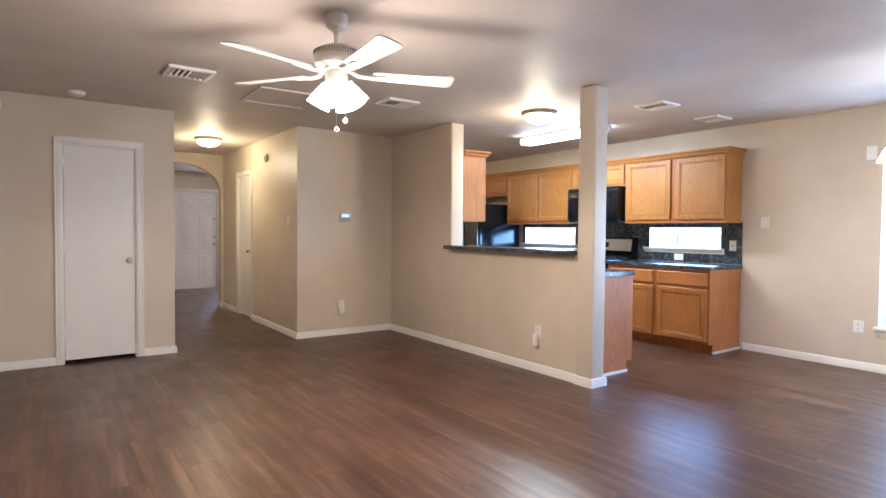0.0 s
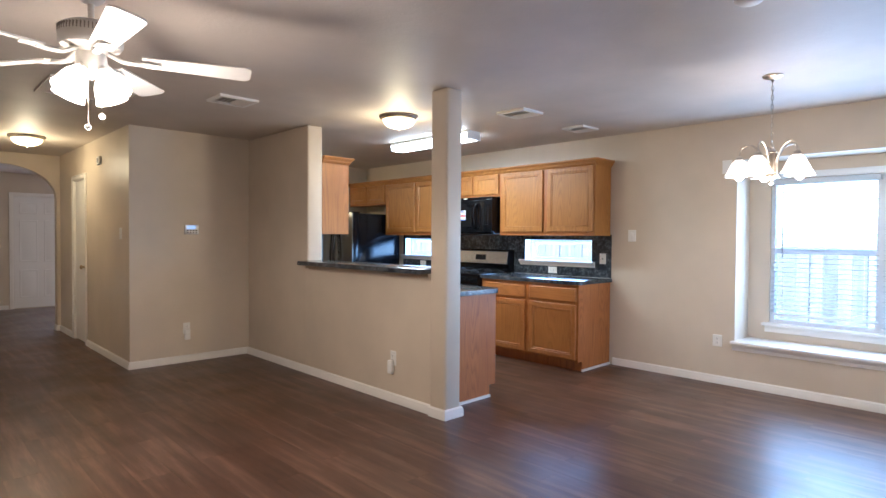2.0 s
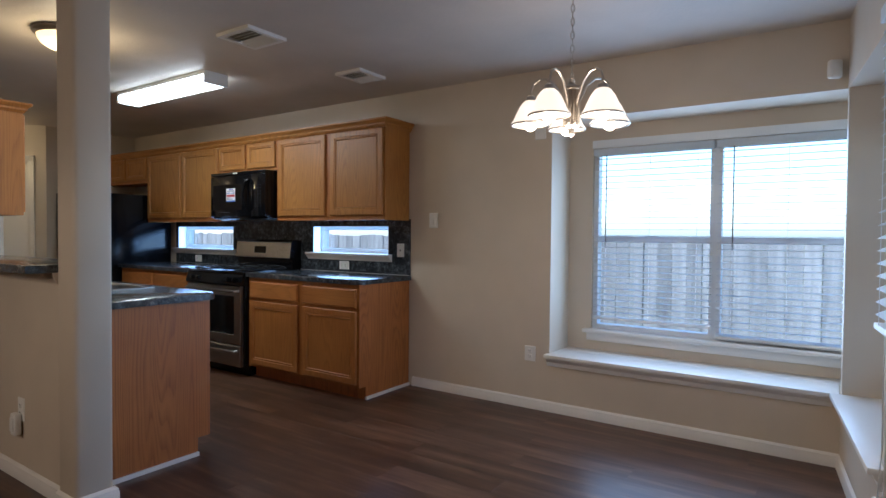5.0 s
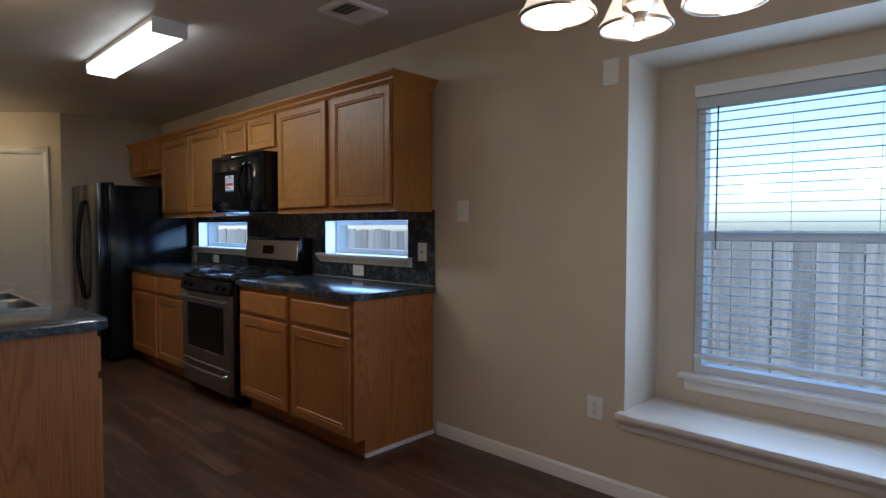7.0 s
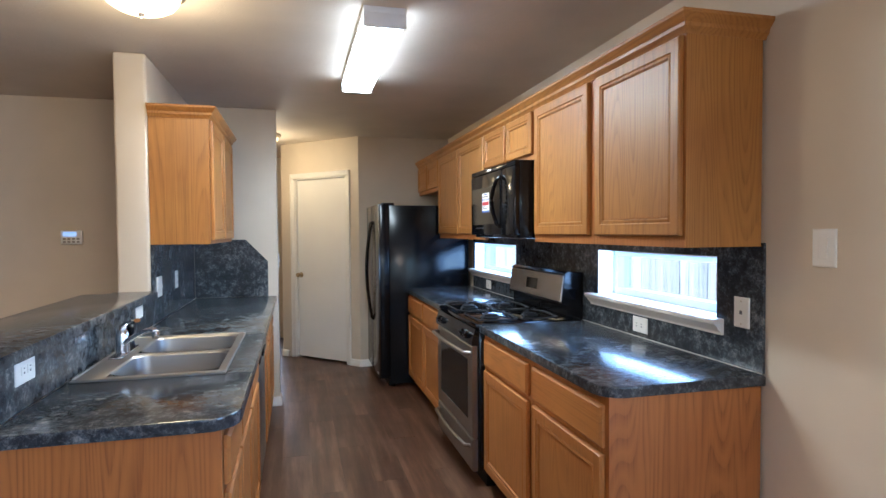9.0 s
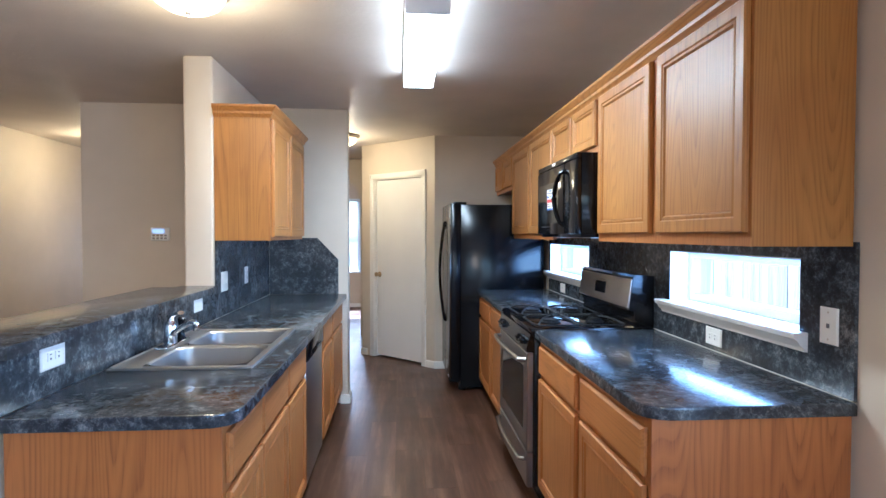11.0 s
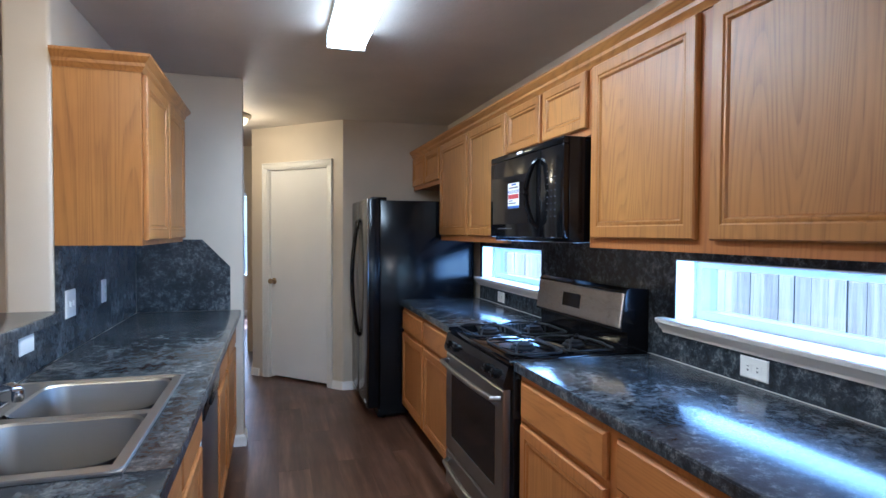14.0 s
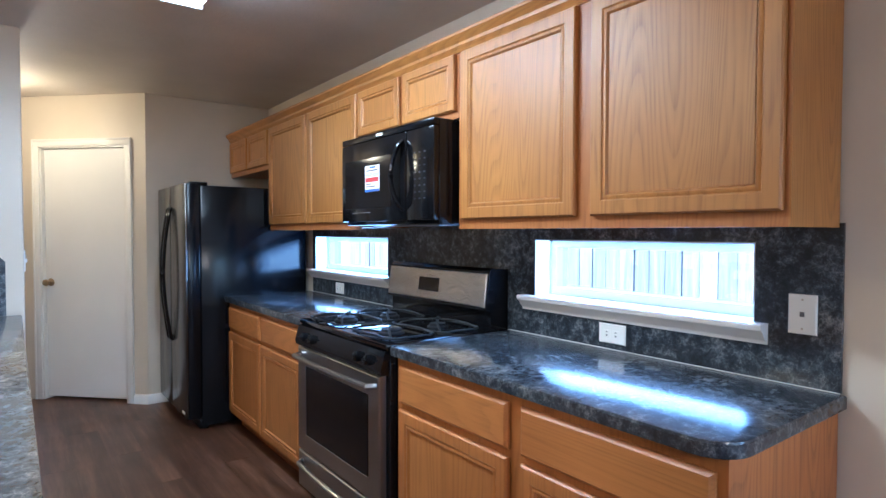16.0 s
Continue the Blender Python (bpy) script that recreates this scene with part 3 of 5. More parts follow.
# ---- windows and blinds ----
def blind(name, m, w, z0, z1, label, pitch=0.043, tilt=2, wand=True, lift=0.0):
    """A two-inch slat blind: local x along its width, front towards -y."""
    root = thing(name, m, label, "window blind", "window blinds")
    part("headrail", boxes(((0, -0.03, z1 - 0.05), (w, 0.03, z1)), r=0.004), SLAT, root, "", True)
    me = None
    z = z1 - 0.075
    while z > z0 + 0.03 + lift:
        if me is None:
            bm = bmesh.new()
            rings = [[(x, y, h) for y, h in ((-0.025, 0), (-0.012, 0.0028), (0.012, 0.0028), (0.025, 0), (0.012, 0.0006), (-0.012, 0.0006))] for x in (0.004, w - 0.004)]
            loops(bm, rings)
            ob = part("slat", bm, SLAT, root, "", True)
            me = ob.data
        else:
            ob = new("slat", me)
            ob.parent = root
        ob.matrix_basis = pose(0, 0, z, tilt + random.uniform(-1.5, 1.5))
        z -= pitch
    part("bottom_rail", boxes(((0.002, -0.026, z0 + lift), (w - 0.002, 0.026, z0 + 0.022 + lift)), r=0.004), VINYL, root, "", True)
    for k in (0.12, 0.5, 0.88):
        part("ladder_cord", rod(bmesh.new(), (w * k, -0.027, z0 + 0.02 + lift), (w * k, -0.027, z1 - 0.05), 0.0011, n=5), SLAT, root, "", True)
    if wand:
        part("wand", rod(bmesh.new(), (0.10, -0.04, z1 - 0.72), (0.10, -0.035, z1 - 0.05), 0.004, n=8), GREYPL, root, "dark tilt wand", True)
    return root


def window(name, m, w, z0, z1, units, depth, label, meet=0.5):
    """Vinyl windows: local x along the width, front towards -y, frame at y = depth."""
    root = thing(name, m, label, "window", kind="structure")
    u = w / units
    for k in range(units):
        a, b = k * u, (k + 1) * u
        fr = boxes(((a, depth - 0.04, z0), (a + 0.035, depth + 0.03, z1)), ((b - 0.035, depth - 0.04, z0), (b, depth + 0.03, z1)), ((a + 0.035, depth - 0.04, z0), (b - 0.035, depth + 0.03, z0 + 0.035)), ((a + 0.035, depth - 0.04, z1 - 0.035), (b - 0.035, depth + 0.03, z1)))
        fr = part("window_frame", fr, VINYL, root, "", True)
        cut = [z0 + 0.035, z1 - 0.035]
        if meet:
            mid = z0 + (z1 - z0) * meet
            part("sash_rail", boxes(((a + 0.035, depth - 0.02, mid - 0.022), (b - 0.035, depth + 0.02, mid + 0.022)), r=0.003), VINYL, fr, "", True)
            cut = [z0 + 0.035, mid - 0.022, mid + 0.022, z1 - 0.035]
        for c0, c1 in zip(cut[::2], cut[1::2]):
            p = part("pane", boxes(((a + 0.035, depth - 0.002, c0), (b - 0.035, depth + 0.004, c1))), GLASS, fr, "", True)
            p.visible_shadow = False
    return root


window("window_1", pose(7.08, 2.02, 0, 0, 0, -90), 1.66, 0.57, 1.90, 2, 0.07, "white vinyl twin single-hung window in the box bay")
for k, (a, w) in enumerate(((2.01, 0.81), (1.18, 0.81))):
    blind("window_blind", pose(7.085, a, 0, 0, 0, -90), w, 0.585, 1.895, "white slatted window blind, lowered, slats open", lift=0.0 if k else 0.06)
STOOL = boxes(((7.02, 0.30, 0.545), (7.10, 2.07, 0.572)), r=0.006)
box(STOOL, (7.06, 0.32, 0.485), (7.079, 2.05, 0.546), 0.004)
piece("trim", STOOL, TRIM, "white painted window stool and apron", kind="structure")
piece("trim", boxes(((7.055, 0.36, 1.90), (7.079, 2.02, 1.958)), r=0.004), VINYL, "white head trim above the blinds", kind="structure")
SEAT = boxes(((6.68, 0.50, 0.388), (6.9352, 2.225, 0.416)), ((6.9348, 0.281, 0.388), (7.082, 2.199, 0.416)), r=0.007)
piece("window_seat", SEAT, TRIM, "white painted window seat ledge with moulded nosing", "window seat", kind="structure")
piece("trim", moulding(bmesh.new(), [(EX, 0.53), (EX, 2.215)], [(0, 0.33), (0.010, 0.33), (0.016, 0.345), (0.016, 0.360), (0.030, 0.375), (0.034, 0.388), (0, 0.388)]), TRIM, "white moulding under the window seat", kind="structure")

S180 = SM @ pose(0, 0, 0, 0, 0, 180)
window("window_2", S180 @ pose(0.17, 0.35, 0), 0.84, 0.57, 1.90, 1, 0.07, "white vinyl window in the second box bay")
blind("window_blind", S180 @ pose(0.18, 0.36, 0), 0.82, 0.585, 1.895, "white slatted window blind, lowered, slats open", wand=False)
SEAT2 = bmesh.new()
box(SEAT2, (0.045, -0.055, 0.388), (1.19, 0.352, 0.416), 0.007, 2, S180)
piece("window_seat", SEAT2, TRIM, "white painted ledge of the second box bay", "window seat", kind="structure")
piece("trim", moulding(bmesh.new(), [south(1.18), south(0.03)], [(0, 0.33), (0.010, 0.33), (0.016, 0.345), (0.016, 0.360), (0.030, 0.375), (0.034, 0.388), (0, 0.388)]), TRIM, "white moulding under the second ledge", kind="structure")
blind("door_blind", S180 @ pose(1.35, -0.045, 0), 0.80, 0.95, 2.03, "white slatted blind hung on the back door", wand=False, tilt=25)

for nm, a, b in (("window_3", 4.60, 3.68), ("window_4", 6.84, 5.81)):
    window(nm, pose(EX, a, 0, 0, 0, -90), a - b, 1.085, 1.328, 1, 0.13, "small white window between the counter and wall cabinets", meet=0)
    piece("window_stool", moulding(bmesh.new(), [(EX, b - 0.0), (EX, a + 0.0)], [(-0.12, 1.068), (0, 1.068), (0, 1.083), (-0.12, 1.083)]), VINYL, "white painted sill in the small window", kind="structure")
    piece("window_reveal", boxes(((EX - 0.010, b, 1.084), (EX + 0.09, b + 0.005, 1.328)), ((EX - 0.010, a - 0.005, 1.084), (EX + 0.09, a, 1.328)), ((EX - 0.010, b + 0.005, 1.323), (EX + 0.09, a - 0.005, 1.3285))), VINYL, "white lining of the small window", kind="structure")
    st = moulding(bmesh.new(), [(EX - 0.010, b - 0.04), (EX - 0.010, a + 0.06)], [(0, 1.022), (0.012, 1.022), (0.016, 1.034), (0.030, 1.045), (0.036, 1.058), (0.048, 1.066), (0.052, 1.080), (0.048, 1.0855), (0, 1.0855)])
    piece("window_sill", st, TRIM, "white painted moulded sill under the small window", "window sill", kind="structure")
window("window_5", pose(3.75, 13.0, 0), 1.70, 0.66, 2.10, 2, 0.07, "white front window in the entry room")
for a in (3.76, 4.61):
    blind("window_blind", pose(a, 13.012, 0), 0.83, 0.67, 2.09, "white slatted window blind, lowered over the entry window", tilt=55, wand=False)

# ---- kitchen cabinets ----
DOORP = [(0, 0), (0, 0.013), (0.005, 0.019), (0.044, 0.019), (0.049, 0.0145), (0.054, 0.0175), (0.060, 0.0175), (0.066, 0.009)]
SMALLP = [(0, 0), (0, 0.013), (0.005, 0.019), (0.036, 0.019), (0.040, 0.0145), (0.045, 0.0175), (0.050, 0.0175), (0.056, 0.009)]
DRAWP = [(0, 0), (0, 0.010), (0.010, 0.019)]


def cab_door(parent, x, z, w, h, profile=DOORP, wood=None):
    bm = fields(bmesh.new(), pose(x, -0.002, z), w, h, profile)
    d = part("cabinet_door", bm, wood or OAK, parent, "", True)
    i = profile[-1][0] + 0.001
    box_ = boxes(((x + i, -0.013, z + i), (x + w - i, -0.0105, z + h - i)))
    part("door_panel", box_, wood or OAK, d, "", True)
    return d


def base_cabinet(m, w, depth, columns, label, end=None, top=0.876):
    """columns: rows of x0, x1 for each drawer over a door. end: 'l' or 'r' for a finished end panel."""
    root = thing("base_cabinet", m, label, "cabinet", "base cabinets")
    part("body", boxes(((0.001, 0.019, 0.10), (w - 0.001, depth, top)), ((0.001, 0.075, 0.0), (w - 0.001, depth, 0.10))), OAKSIDE, root, "", True)
    ff = boxes(((0, 0, 0.10), (w, 0.018, 0.14)), ((0, 0, 0.84), (w, 0.018, 0.876)), ((0, 0, 0.14), (0.03, 0.018, 0.84)), ((w - 0.03, 0, 0.14), (w, 0.018, 0.84)))
    for (a, b), (c, d) in zip(columns, columns[1:]):
        box(ff, (b - 0.008, 0.0005, 0.14), (c + 0.008, 0.018, 0.84))
    box(ff, (0.03, 0.001, 0.665), (w - 0.03, 0.018, 0.71))
    part("face_frame", ff, OAKFRAME, root, "", True)
    for a, b in columns:
        part("drawer_front", fields(bmesh.new(), pose(a, -0.002, 0.70), b - a, 0.145, DRAWP), OAKLOWX, root, "", True)
        cab_door(root, a, 0.125, b - a, 0.55, wood=OAKLOW)
    if end:
        x = 0 if end == "l" else w
        o = -0.006 if end == "l" else 0.006
        part("end_panel", boxes(((x, 0.0, 0.10), (x + o, depth, 0.876)), ((x, 0.075, 0.012), (x + o, depth, 0.10))), OAKSIDE, root, "", True)
        part("floor_strip", boxes(((x, 0.074, 0.0), (x + 3 * o, depth, 0.022))), TRIM, root, "white strip at the floor", True)
    return root


FX = 6.115  # face of the east base cabinets
base_cabinet(pose(FX, 4.745, 0, 0, 0, -90), 1.285, EX - FX - 0.012, [(0.032, 0.632), (0.688, 1.268)], "honey oak base cabinet with drawers over doors, finished end", "r")
base_cabinet(pose(FX, 6.91, 0, 0, 0, -90), 1.295, EX - FX - 0.012, [(0.035, 0.63), (0.66, 1.255)], "honey oak base cabinet with drawers over doors beside the fridge")
SFX = 4.90  # face of the sink base cabinets
base_cabinet(pose(SFX, 3.50, 0, 0, 0, 90), 0.39, SFX - 4.325, [(0.022, 0.38)], "honey oak base cabinet at the counter's end, plain oak side", "l")
base_cabinet(pose(SFX, 3.89, 0, 0, 0, 90), 0.925, SFX - 4.325, [(0.012, 0.445), (0.472, 0.905)], "honey oak sink cabinet with false drawer fronts", top=0.72)
base_cabinet(pose(SFX, 5.42, 0, 0, 0, 90), 1.225, SFX - 4.325, [(0.03, 0.49), (0.54, 1.19)], "honey oak base cabinet between dishwasher and wall")


def wall_cabinet(m, w, h, depth, doors, label, end="", profile=DOORP, margin=0.022):
    root = thing("wall_cabinet", m, label, "cabinet", "wall cabinets")
    part("body", boxes(((0.001, 0.019, 0.012), (w - 0.001, depth, h))), OAKSIDE, root, "", True)
    ff = boxes(((0, 0, 0), (w, 0.018, margin + 0.008)), ((0, 0, h - 0.06), (w, 0.018, h)), ((0, 0, margin + 0.008), (0.03, 0.018, h - 0.06)), ((w - 0.03, 0, margin + 0.008), (w, 0.018, h - 0.06)))
    for (a, b), (c, d) in zip(doors, doors[1:]):
        box(ff, (b - 0.008, 0.0005, margin + 0.008), (c + 0.008, 0.018, h - 0.06))
    part("face_frame", ff, OAKFRAME, root, "", True)
    for a, b in doors:
        cab_door(root, a, margin, b - a, h - 0.022 - margin, profile)
    for e in end:
        x, o = (0, -0.005) if e == "l" else (w, 0.005)
        part("end_panel", boxes(((x, 0.0, 0.0), (x + o, depth, h))), OAK, root, "", True)
    return root


UX = 6.41
wall_cabinet(pose(UX, 4.733, 1.372, 0, 0, -90), 1.268, 0.748, EX - UX - 0.013, [(0.031, 0.625), (0.688, 1.259)], "honey oak wall cabinet with two recessed-panel doors, finished end", "r", margin=0.040)
wall_cabinet(pose(UX, 5.585, 1.835, 0, 0, -90), 0.85, 0.285, EX - UX, [(0.008, 0.409), (0.442, 0.837)], "small honey oak wall cabinet above the microwave", "", SMALLP, 0.030)
wall_cabinet(pose(UX, 6.912, 1.372, 0, 0, -90), 1.325, 0.748, EX - UX - 0.013, [(0.014, 0.648), (0.676, 1.312)], "honey oak wall cabinet with two recessed-panel doors", "l", margin=0.040)
wall_cabinet(pose(UX, 7.825, 1.815, 0, 0, -90), 0.907, 0.305, EX - UX, [(0.02, 0.435), (0.465, 0.89)], "small honey oak wall cabinet over the fridge", "", SMALLP, 0.035)
CROWN = [(0, 2.102), (0.006, 2.102), (0.010, 2.112), (0.020, 2.122), (0.022, 2.135), (0.038, 2.152), (0.044, 2.160), (0.044, 2.172), (0, 2.172)]
piece("crown_moulding", moulding(bmesh.new(), [(EX, 3.465), (UX, 3.465), (UX, 7.825)], CROWN), OAKH, "honey oak crown moulding along the wall cabinets", "moulding", kind="structure")
wall_cabinet(pose(4.635, 5.30, 1.37, 0, 0, 90), 1.08, 0.735, 4.635 - 4.317, [(0.02, 0.515), (0.555, 1.06)], "honey oak wall cabinet beside the pass-through, plain oak side", "lr")
piece("crown_moulding", moulding(bmesh.new(), [(4.317, 6.385), (4.635, 6.385), (4.635, 5.295), (4.317, 5.295)], [(o, z - 0.015) for o, z in CROWN]), OAKH, "honey oak crown moulding on the single wall cabinet", "moulding", kind="structure")

# ---- counters ----
R = 0.09


def counter(name, at, deck, edge, z, label):
    """A laminate top with its applied edge strip."""
    root = thing(name, pose(*at, z), label, "countertop", "laminate countertops")
    part("deck", deck, LAM, root)
    part("edge_strip", moulding(bmesh.new(), edge, [(0, z + 0.002), (0.0012, z + 0.002), (0.0012, z + 0.031), (0, z + 0.031)]), LAM, root)


CT1 = [(EX - 0.012, 4.752), (6.085, 4.752)] + corner_arc(6.085 + R, 3.435 + R, R, 180, 270) + [(EX - 0.012, 3.435)]
counter("countertop", (6.4, 4.1), slab(bmesh.new(), CT1, 0.877, 0.915, 0.006), [(EX - 0.012, 3.435)] + corner_arc(6.085 + R, 3.435 + R, R, 270, 180) + [(6.085, 4.752)], 0.877, "dark slate-blue marbled laminate countertop by the stove")
counter("countertop", (6.4, 6.27), slab(bmesh.new(), [(EX - 0.012, 6.93), (6.085, 6.93), (6.085, 5.61), (EX - 0.012, 5.61)], 0.877, 0.915, 0.006), [(6.085, 5.61), (6.085, 6.93)], 0.877, "dark slate-blue marbled laminate countertop beside the fridge")
SK0, SK1, SK2, SK3 = 4.37, 4.845, 4.00, 4.835  # sink cut-out
CT3 = bmesh.new()
slab(CT3, [(4.328, 3.462)] + corner_arc(4.95 - R, 3.462 + R, R, -90, 0) + [(4.95, SK2), (4.328, SK2)], 0.877, 0.915, 0.006)
slab(CT3, [(4.328, SK3), (4.95, SK3), (4.95, 6.637), (4.328, 6.637)], 0.877, 0.915, 0.006)
for x0, x1 in ((4.328, SK0), (SK1, 4.95)):
    slab(CT3, [(x0, SK2), (x1, SK2), (x1, SK3), (x0, SK3)], 0.877, 0.915, 0.0)
counter("countertop", (4.64, 5.0), CT3, [(4.95, 6.637)] + corner_arc(4.95 - R, 3.462 + R, R, 0, -90) + [(4.328, 3.462)], 0.877, "dark slate-blue marbled laminate countertop round the sink")
BAR = [(3.99, 5.21), (3.99, 3.475), (4.35, 3.475), (4.35, 5.282), (4.12, 5.282), (4.12, 5.21)]
counter("bar_top", (4.17, 4.4), slab(bmesh.new(), BAR, 1.069, 1.108, 0.008), [(4.35, 5.282), (4.35, 3.475), (3.99, 3.475), (3.99, 5.21)], 1.069, "dark slate-blue marbled laminate breakfast bar top")
piece("trim", moulding(bmesh.new(), [(4.13, 3.475), (4.13, 5.20)], [(0, 1.015), (0.014, 1.015), (0.018, 1.028), (0.03, 1.045), (0.034, 1.068), (0, 1.068)]), WALL, "painted moulding under the breakfast bar", kind="structure")
# laminate splashbacks
wall("backsplash", (EX - 0.012, 6.885), (EX - 0.012, 3.449), 0.011, [(6.885 - 4.60, 6.885 - 3.68, 1.083, 1.328), (6.885 - 6.84, 6.885 - 5.81, 1.083, 1.328)], 0.915, 1.385, "dark slate-blue marbled laminate splashback", LAM)
piece("backsplash", boxes(((4.3085, 3.472, 0.915), (4.327, 5.2965, 1.069)), ((4.3155, 5.297, 0.915), (4.327, 6.637, 1.371))), LAM, "dark slate-blue laminate splashback behind the sink", kind="structure")
ESP = bmesh.new()
loops(ESP, [[(x, y, z) for x, z in ((4.328, 0.915), (4.885, 0.915), (4.885, 1.20), (4.715, 1.378), (4.328, 1.378))] for y in (6.638, 6.6495)])
piece("backsplash", ESP, LAM, "dark laminate end splashback with a clipped corner", kind="structure")
piece("caulk_line", boxes(((EX - 0.0155, 3.45, 0.9155), (EX - 0.0125, 4.75, 0.9168)), ((EX - 0.0155, 5.62, 0.9155), (EX - 0.0125, 6.92, 0.9168))), PLASTIC, "pale caulk bead where counter meets splashback", kind="structure")

# ---- sink and tap ----
SINK = thing("kitchen_sink", pose(4.61, 4.42, 0.915), "stainless steel double-bowl drop-in sink", "sink")
rim = bmesh.new()
bowls = [(4.452, 4.822, 4.04, 4.40), (4.452, 4.822, 4.45, 4.81)]
def rrect(x0, x1, y0, y1, r, z, n=5):
    pts = []
    for cx, cy, a in ((x1 - r, y0 + r, -90), (x1 - r, y1 - r, 0), (x0 + r, y1 - r, 90), (x0 + r, y0 + r, 180)):
        pts += [(px, py, z) for px, py in corner_arc(cx, cy, r, a, a + 90, n)]
    return pts
deckz = 0.9215
box(rim, (4.345, 3.99, 0.9155), (4.447, 4.852, deckz), 0.002)
for a, b in (((4.447, 3.99), (4.855, 4.037)), ((4.447, 4.403), (4.855, 4.447)), ((4.447, 4.813), (4.855, 4.852)), ((4.825, 4.037), (4.855, 4.403)), ((4.825, 4.447), (4.855, 4.813))):
    box(rim, (a[0], a[1], 0.9155), (b[0], b[1], deckz), 0.0)
tube(rim, rrect(4.349, 4.851, 3.994, 4.848, 0.03, deckz) + [(4.821, 3.994, deckz)], 0.004, 6)
part("deck", rim, SINKST, SINK)
for x0, x1, y0, y1 in bowls:
    b = bmesh.new()
    loops(b, [rrect(x0 - 0.006, x1 + 0.006, y0 - 0.006, y1 + 0.006, 0.07, deckz + 0.001), rrect(x0, x1, y0, y1, 0.065, deckz - 0.006), rrect(x0 + 0.012, x1 - 0.012, y0 + 0.012, y1 - 0.012, 0.06, 0.79), rrect(x0 + 0.04, x1 - 0.04, y0 + 0.04, y1 - 0.04, 0.05, 0.765), rrect((x0 + x1) / 2 - 0.04, (x0 + x1) / 2 + 0.04, (y0 + y1) / 2 - 0.04, (y0 + y1) / 2 + 0.04, 0.039, 0.760)], True, False)
    bowl = part("bowl", b, SINKST, SINK)
    part("drain", lathe(bmesh.new(), [(0.045, 0.758), (0.045, 0.763), (0.03, 0.763), (0.028, 0.759)], ((x0 + x1) / 2, (y0 + y1) / 2, 0), 20), CHROME, bowl)
TAP = thing("kitchen_tap", pose(4.395, 4.46, deckz), "chrome single-lever kitchen tap on the sink deck", "tap")
part("base_plate", boxes(((4.368, 4.33, deckz), (4.422, 4.60, deckz + 0.010)), r=0.004), CHROME, TAP)
part("tap_body", lathe(bmesh.new(), [(0.027, deckz + 0.01), (0.026, deckz + 0.055), (0.024, deckz + 0.085), (0.019, deckz + 0.102), (0.008, deckz + 0.110)], (4.395, 4.44, 0), 22), CHROME, TAP)
SPOUT = part("spout", tube(bmesh.new(), [(4.40, 4.435, 0.965), (4.425, 4.41, 0.985), (4.47, 4.37, 1.012), (4.51, 4.335, 1.032), (4.538, 4.31, 1.042), (4.552, 4.298, 1.040)], 0.0115, 12), CHROME, TAP)
part("aerator", lathe(bmesh.new(), [(0.012, 0), (0.0135, 0.006), (0.0135, 0.028), (0.009, 0.034)], (4.556, 4.294, 1.008), 16), CHROME, SPOUT)
part("lever", tube(bmesh.new(), [(4.392, 4.445, 1.018), (4.402, 4.432, 1.044), (4.425, 4.405, 1.060), (4.455, 4.372, 1.070), (4.475, 4.350, 1.076)], 0.0085, 10, 1.7), CHROME, TAP)
part("spray_head", lathe(bmesh.new(), [(0.019, deckz + 0.01), (0.015, deckz + 0.022), (0.012, deckz + 0.05), (0.014, deckz + 0.085), (0.017, deckz + 0.098), (0.010, deckz + 0.108)], (4.395, 4.565, 0), 16), BLACKT, TAP, "dark side spray head")

# ---- appliances ----
# dishwasher
DW = thing("dishwasher", pose(4.60, 5.117, 0), "stainless dishwasher with a black control strip, built in", "dishwasher")
part("body", boxes(((4.33, 4.82, 0.09), (4.89, 5.415, 0.872)), ((4.33, 4.83, 0.0), (4.83, 5.405, 0.09))), BLACKT, DW)
part("door", boxes(((4.891, 4.823, 0.11), (4.915, 5.412, 0.745)), r=0.006), STEEL, DW)
part("control_panel", boxes(((4.891, 4.823, 0.75), (4.925, 5.412, 0.868)), r=0.008), BLACK, DW)
part("pull", boxes(((4.926, 4.98, 0.765), (4.934, 5.26, 0.782)), r=0.003), BLACKT, DW)

# range
RY0, RY1 = 4.757, 5.588
RANGE = thing("gas_range", pose(6.38, 5.146, 0), "freestanding gas range, black with stainless oven door", "stove")
part("body", boxes(((6.085, RY0, 0.10), (6.715, RY1, 0.895)), ((6.13, RY0 + 0.01, 0.0), (6.70, RY1 - 0.01, 0.10)), r=0.003), BLACK, RANGE)
part("cooktop", boxes(((6.065, RY0 - 0.002, 0.896), (6.66, RY1 + 0.002, 0.922)), r=0.008), COOKTOP, RANGE)
CP = bmesh.new()
loops(CP, [[(x, y, z) for x, z in ((6.085, 0.80), (6.045, 0.80), (6.042, 0.82), (6.062, 0.893), (6.085, 0.895))] for y in (RY0, RY1)])
CP = part("control_panel", CP, BLACK, RANGE)
for y in (RY0 + 0.10, RY0 + 0.19, RY1 - 0.19, RY1 - 0.10):
    k = lathe(bmesh.new(), [(0.022, 0), (0.020, 0.022), (0.012, 0.024)], (0, 0, 0), 18, pose(6.053, y, 0.845, 0, -82))
    box(k, (-0.004, -0.019, 0.022), (0.004, 0.019, 0.032), 0.002, 1, pose(6.053, y, 0.845, 0, -82))
    part("knob", k, BLACKT, CP)
OD = bmesh.new()
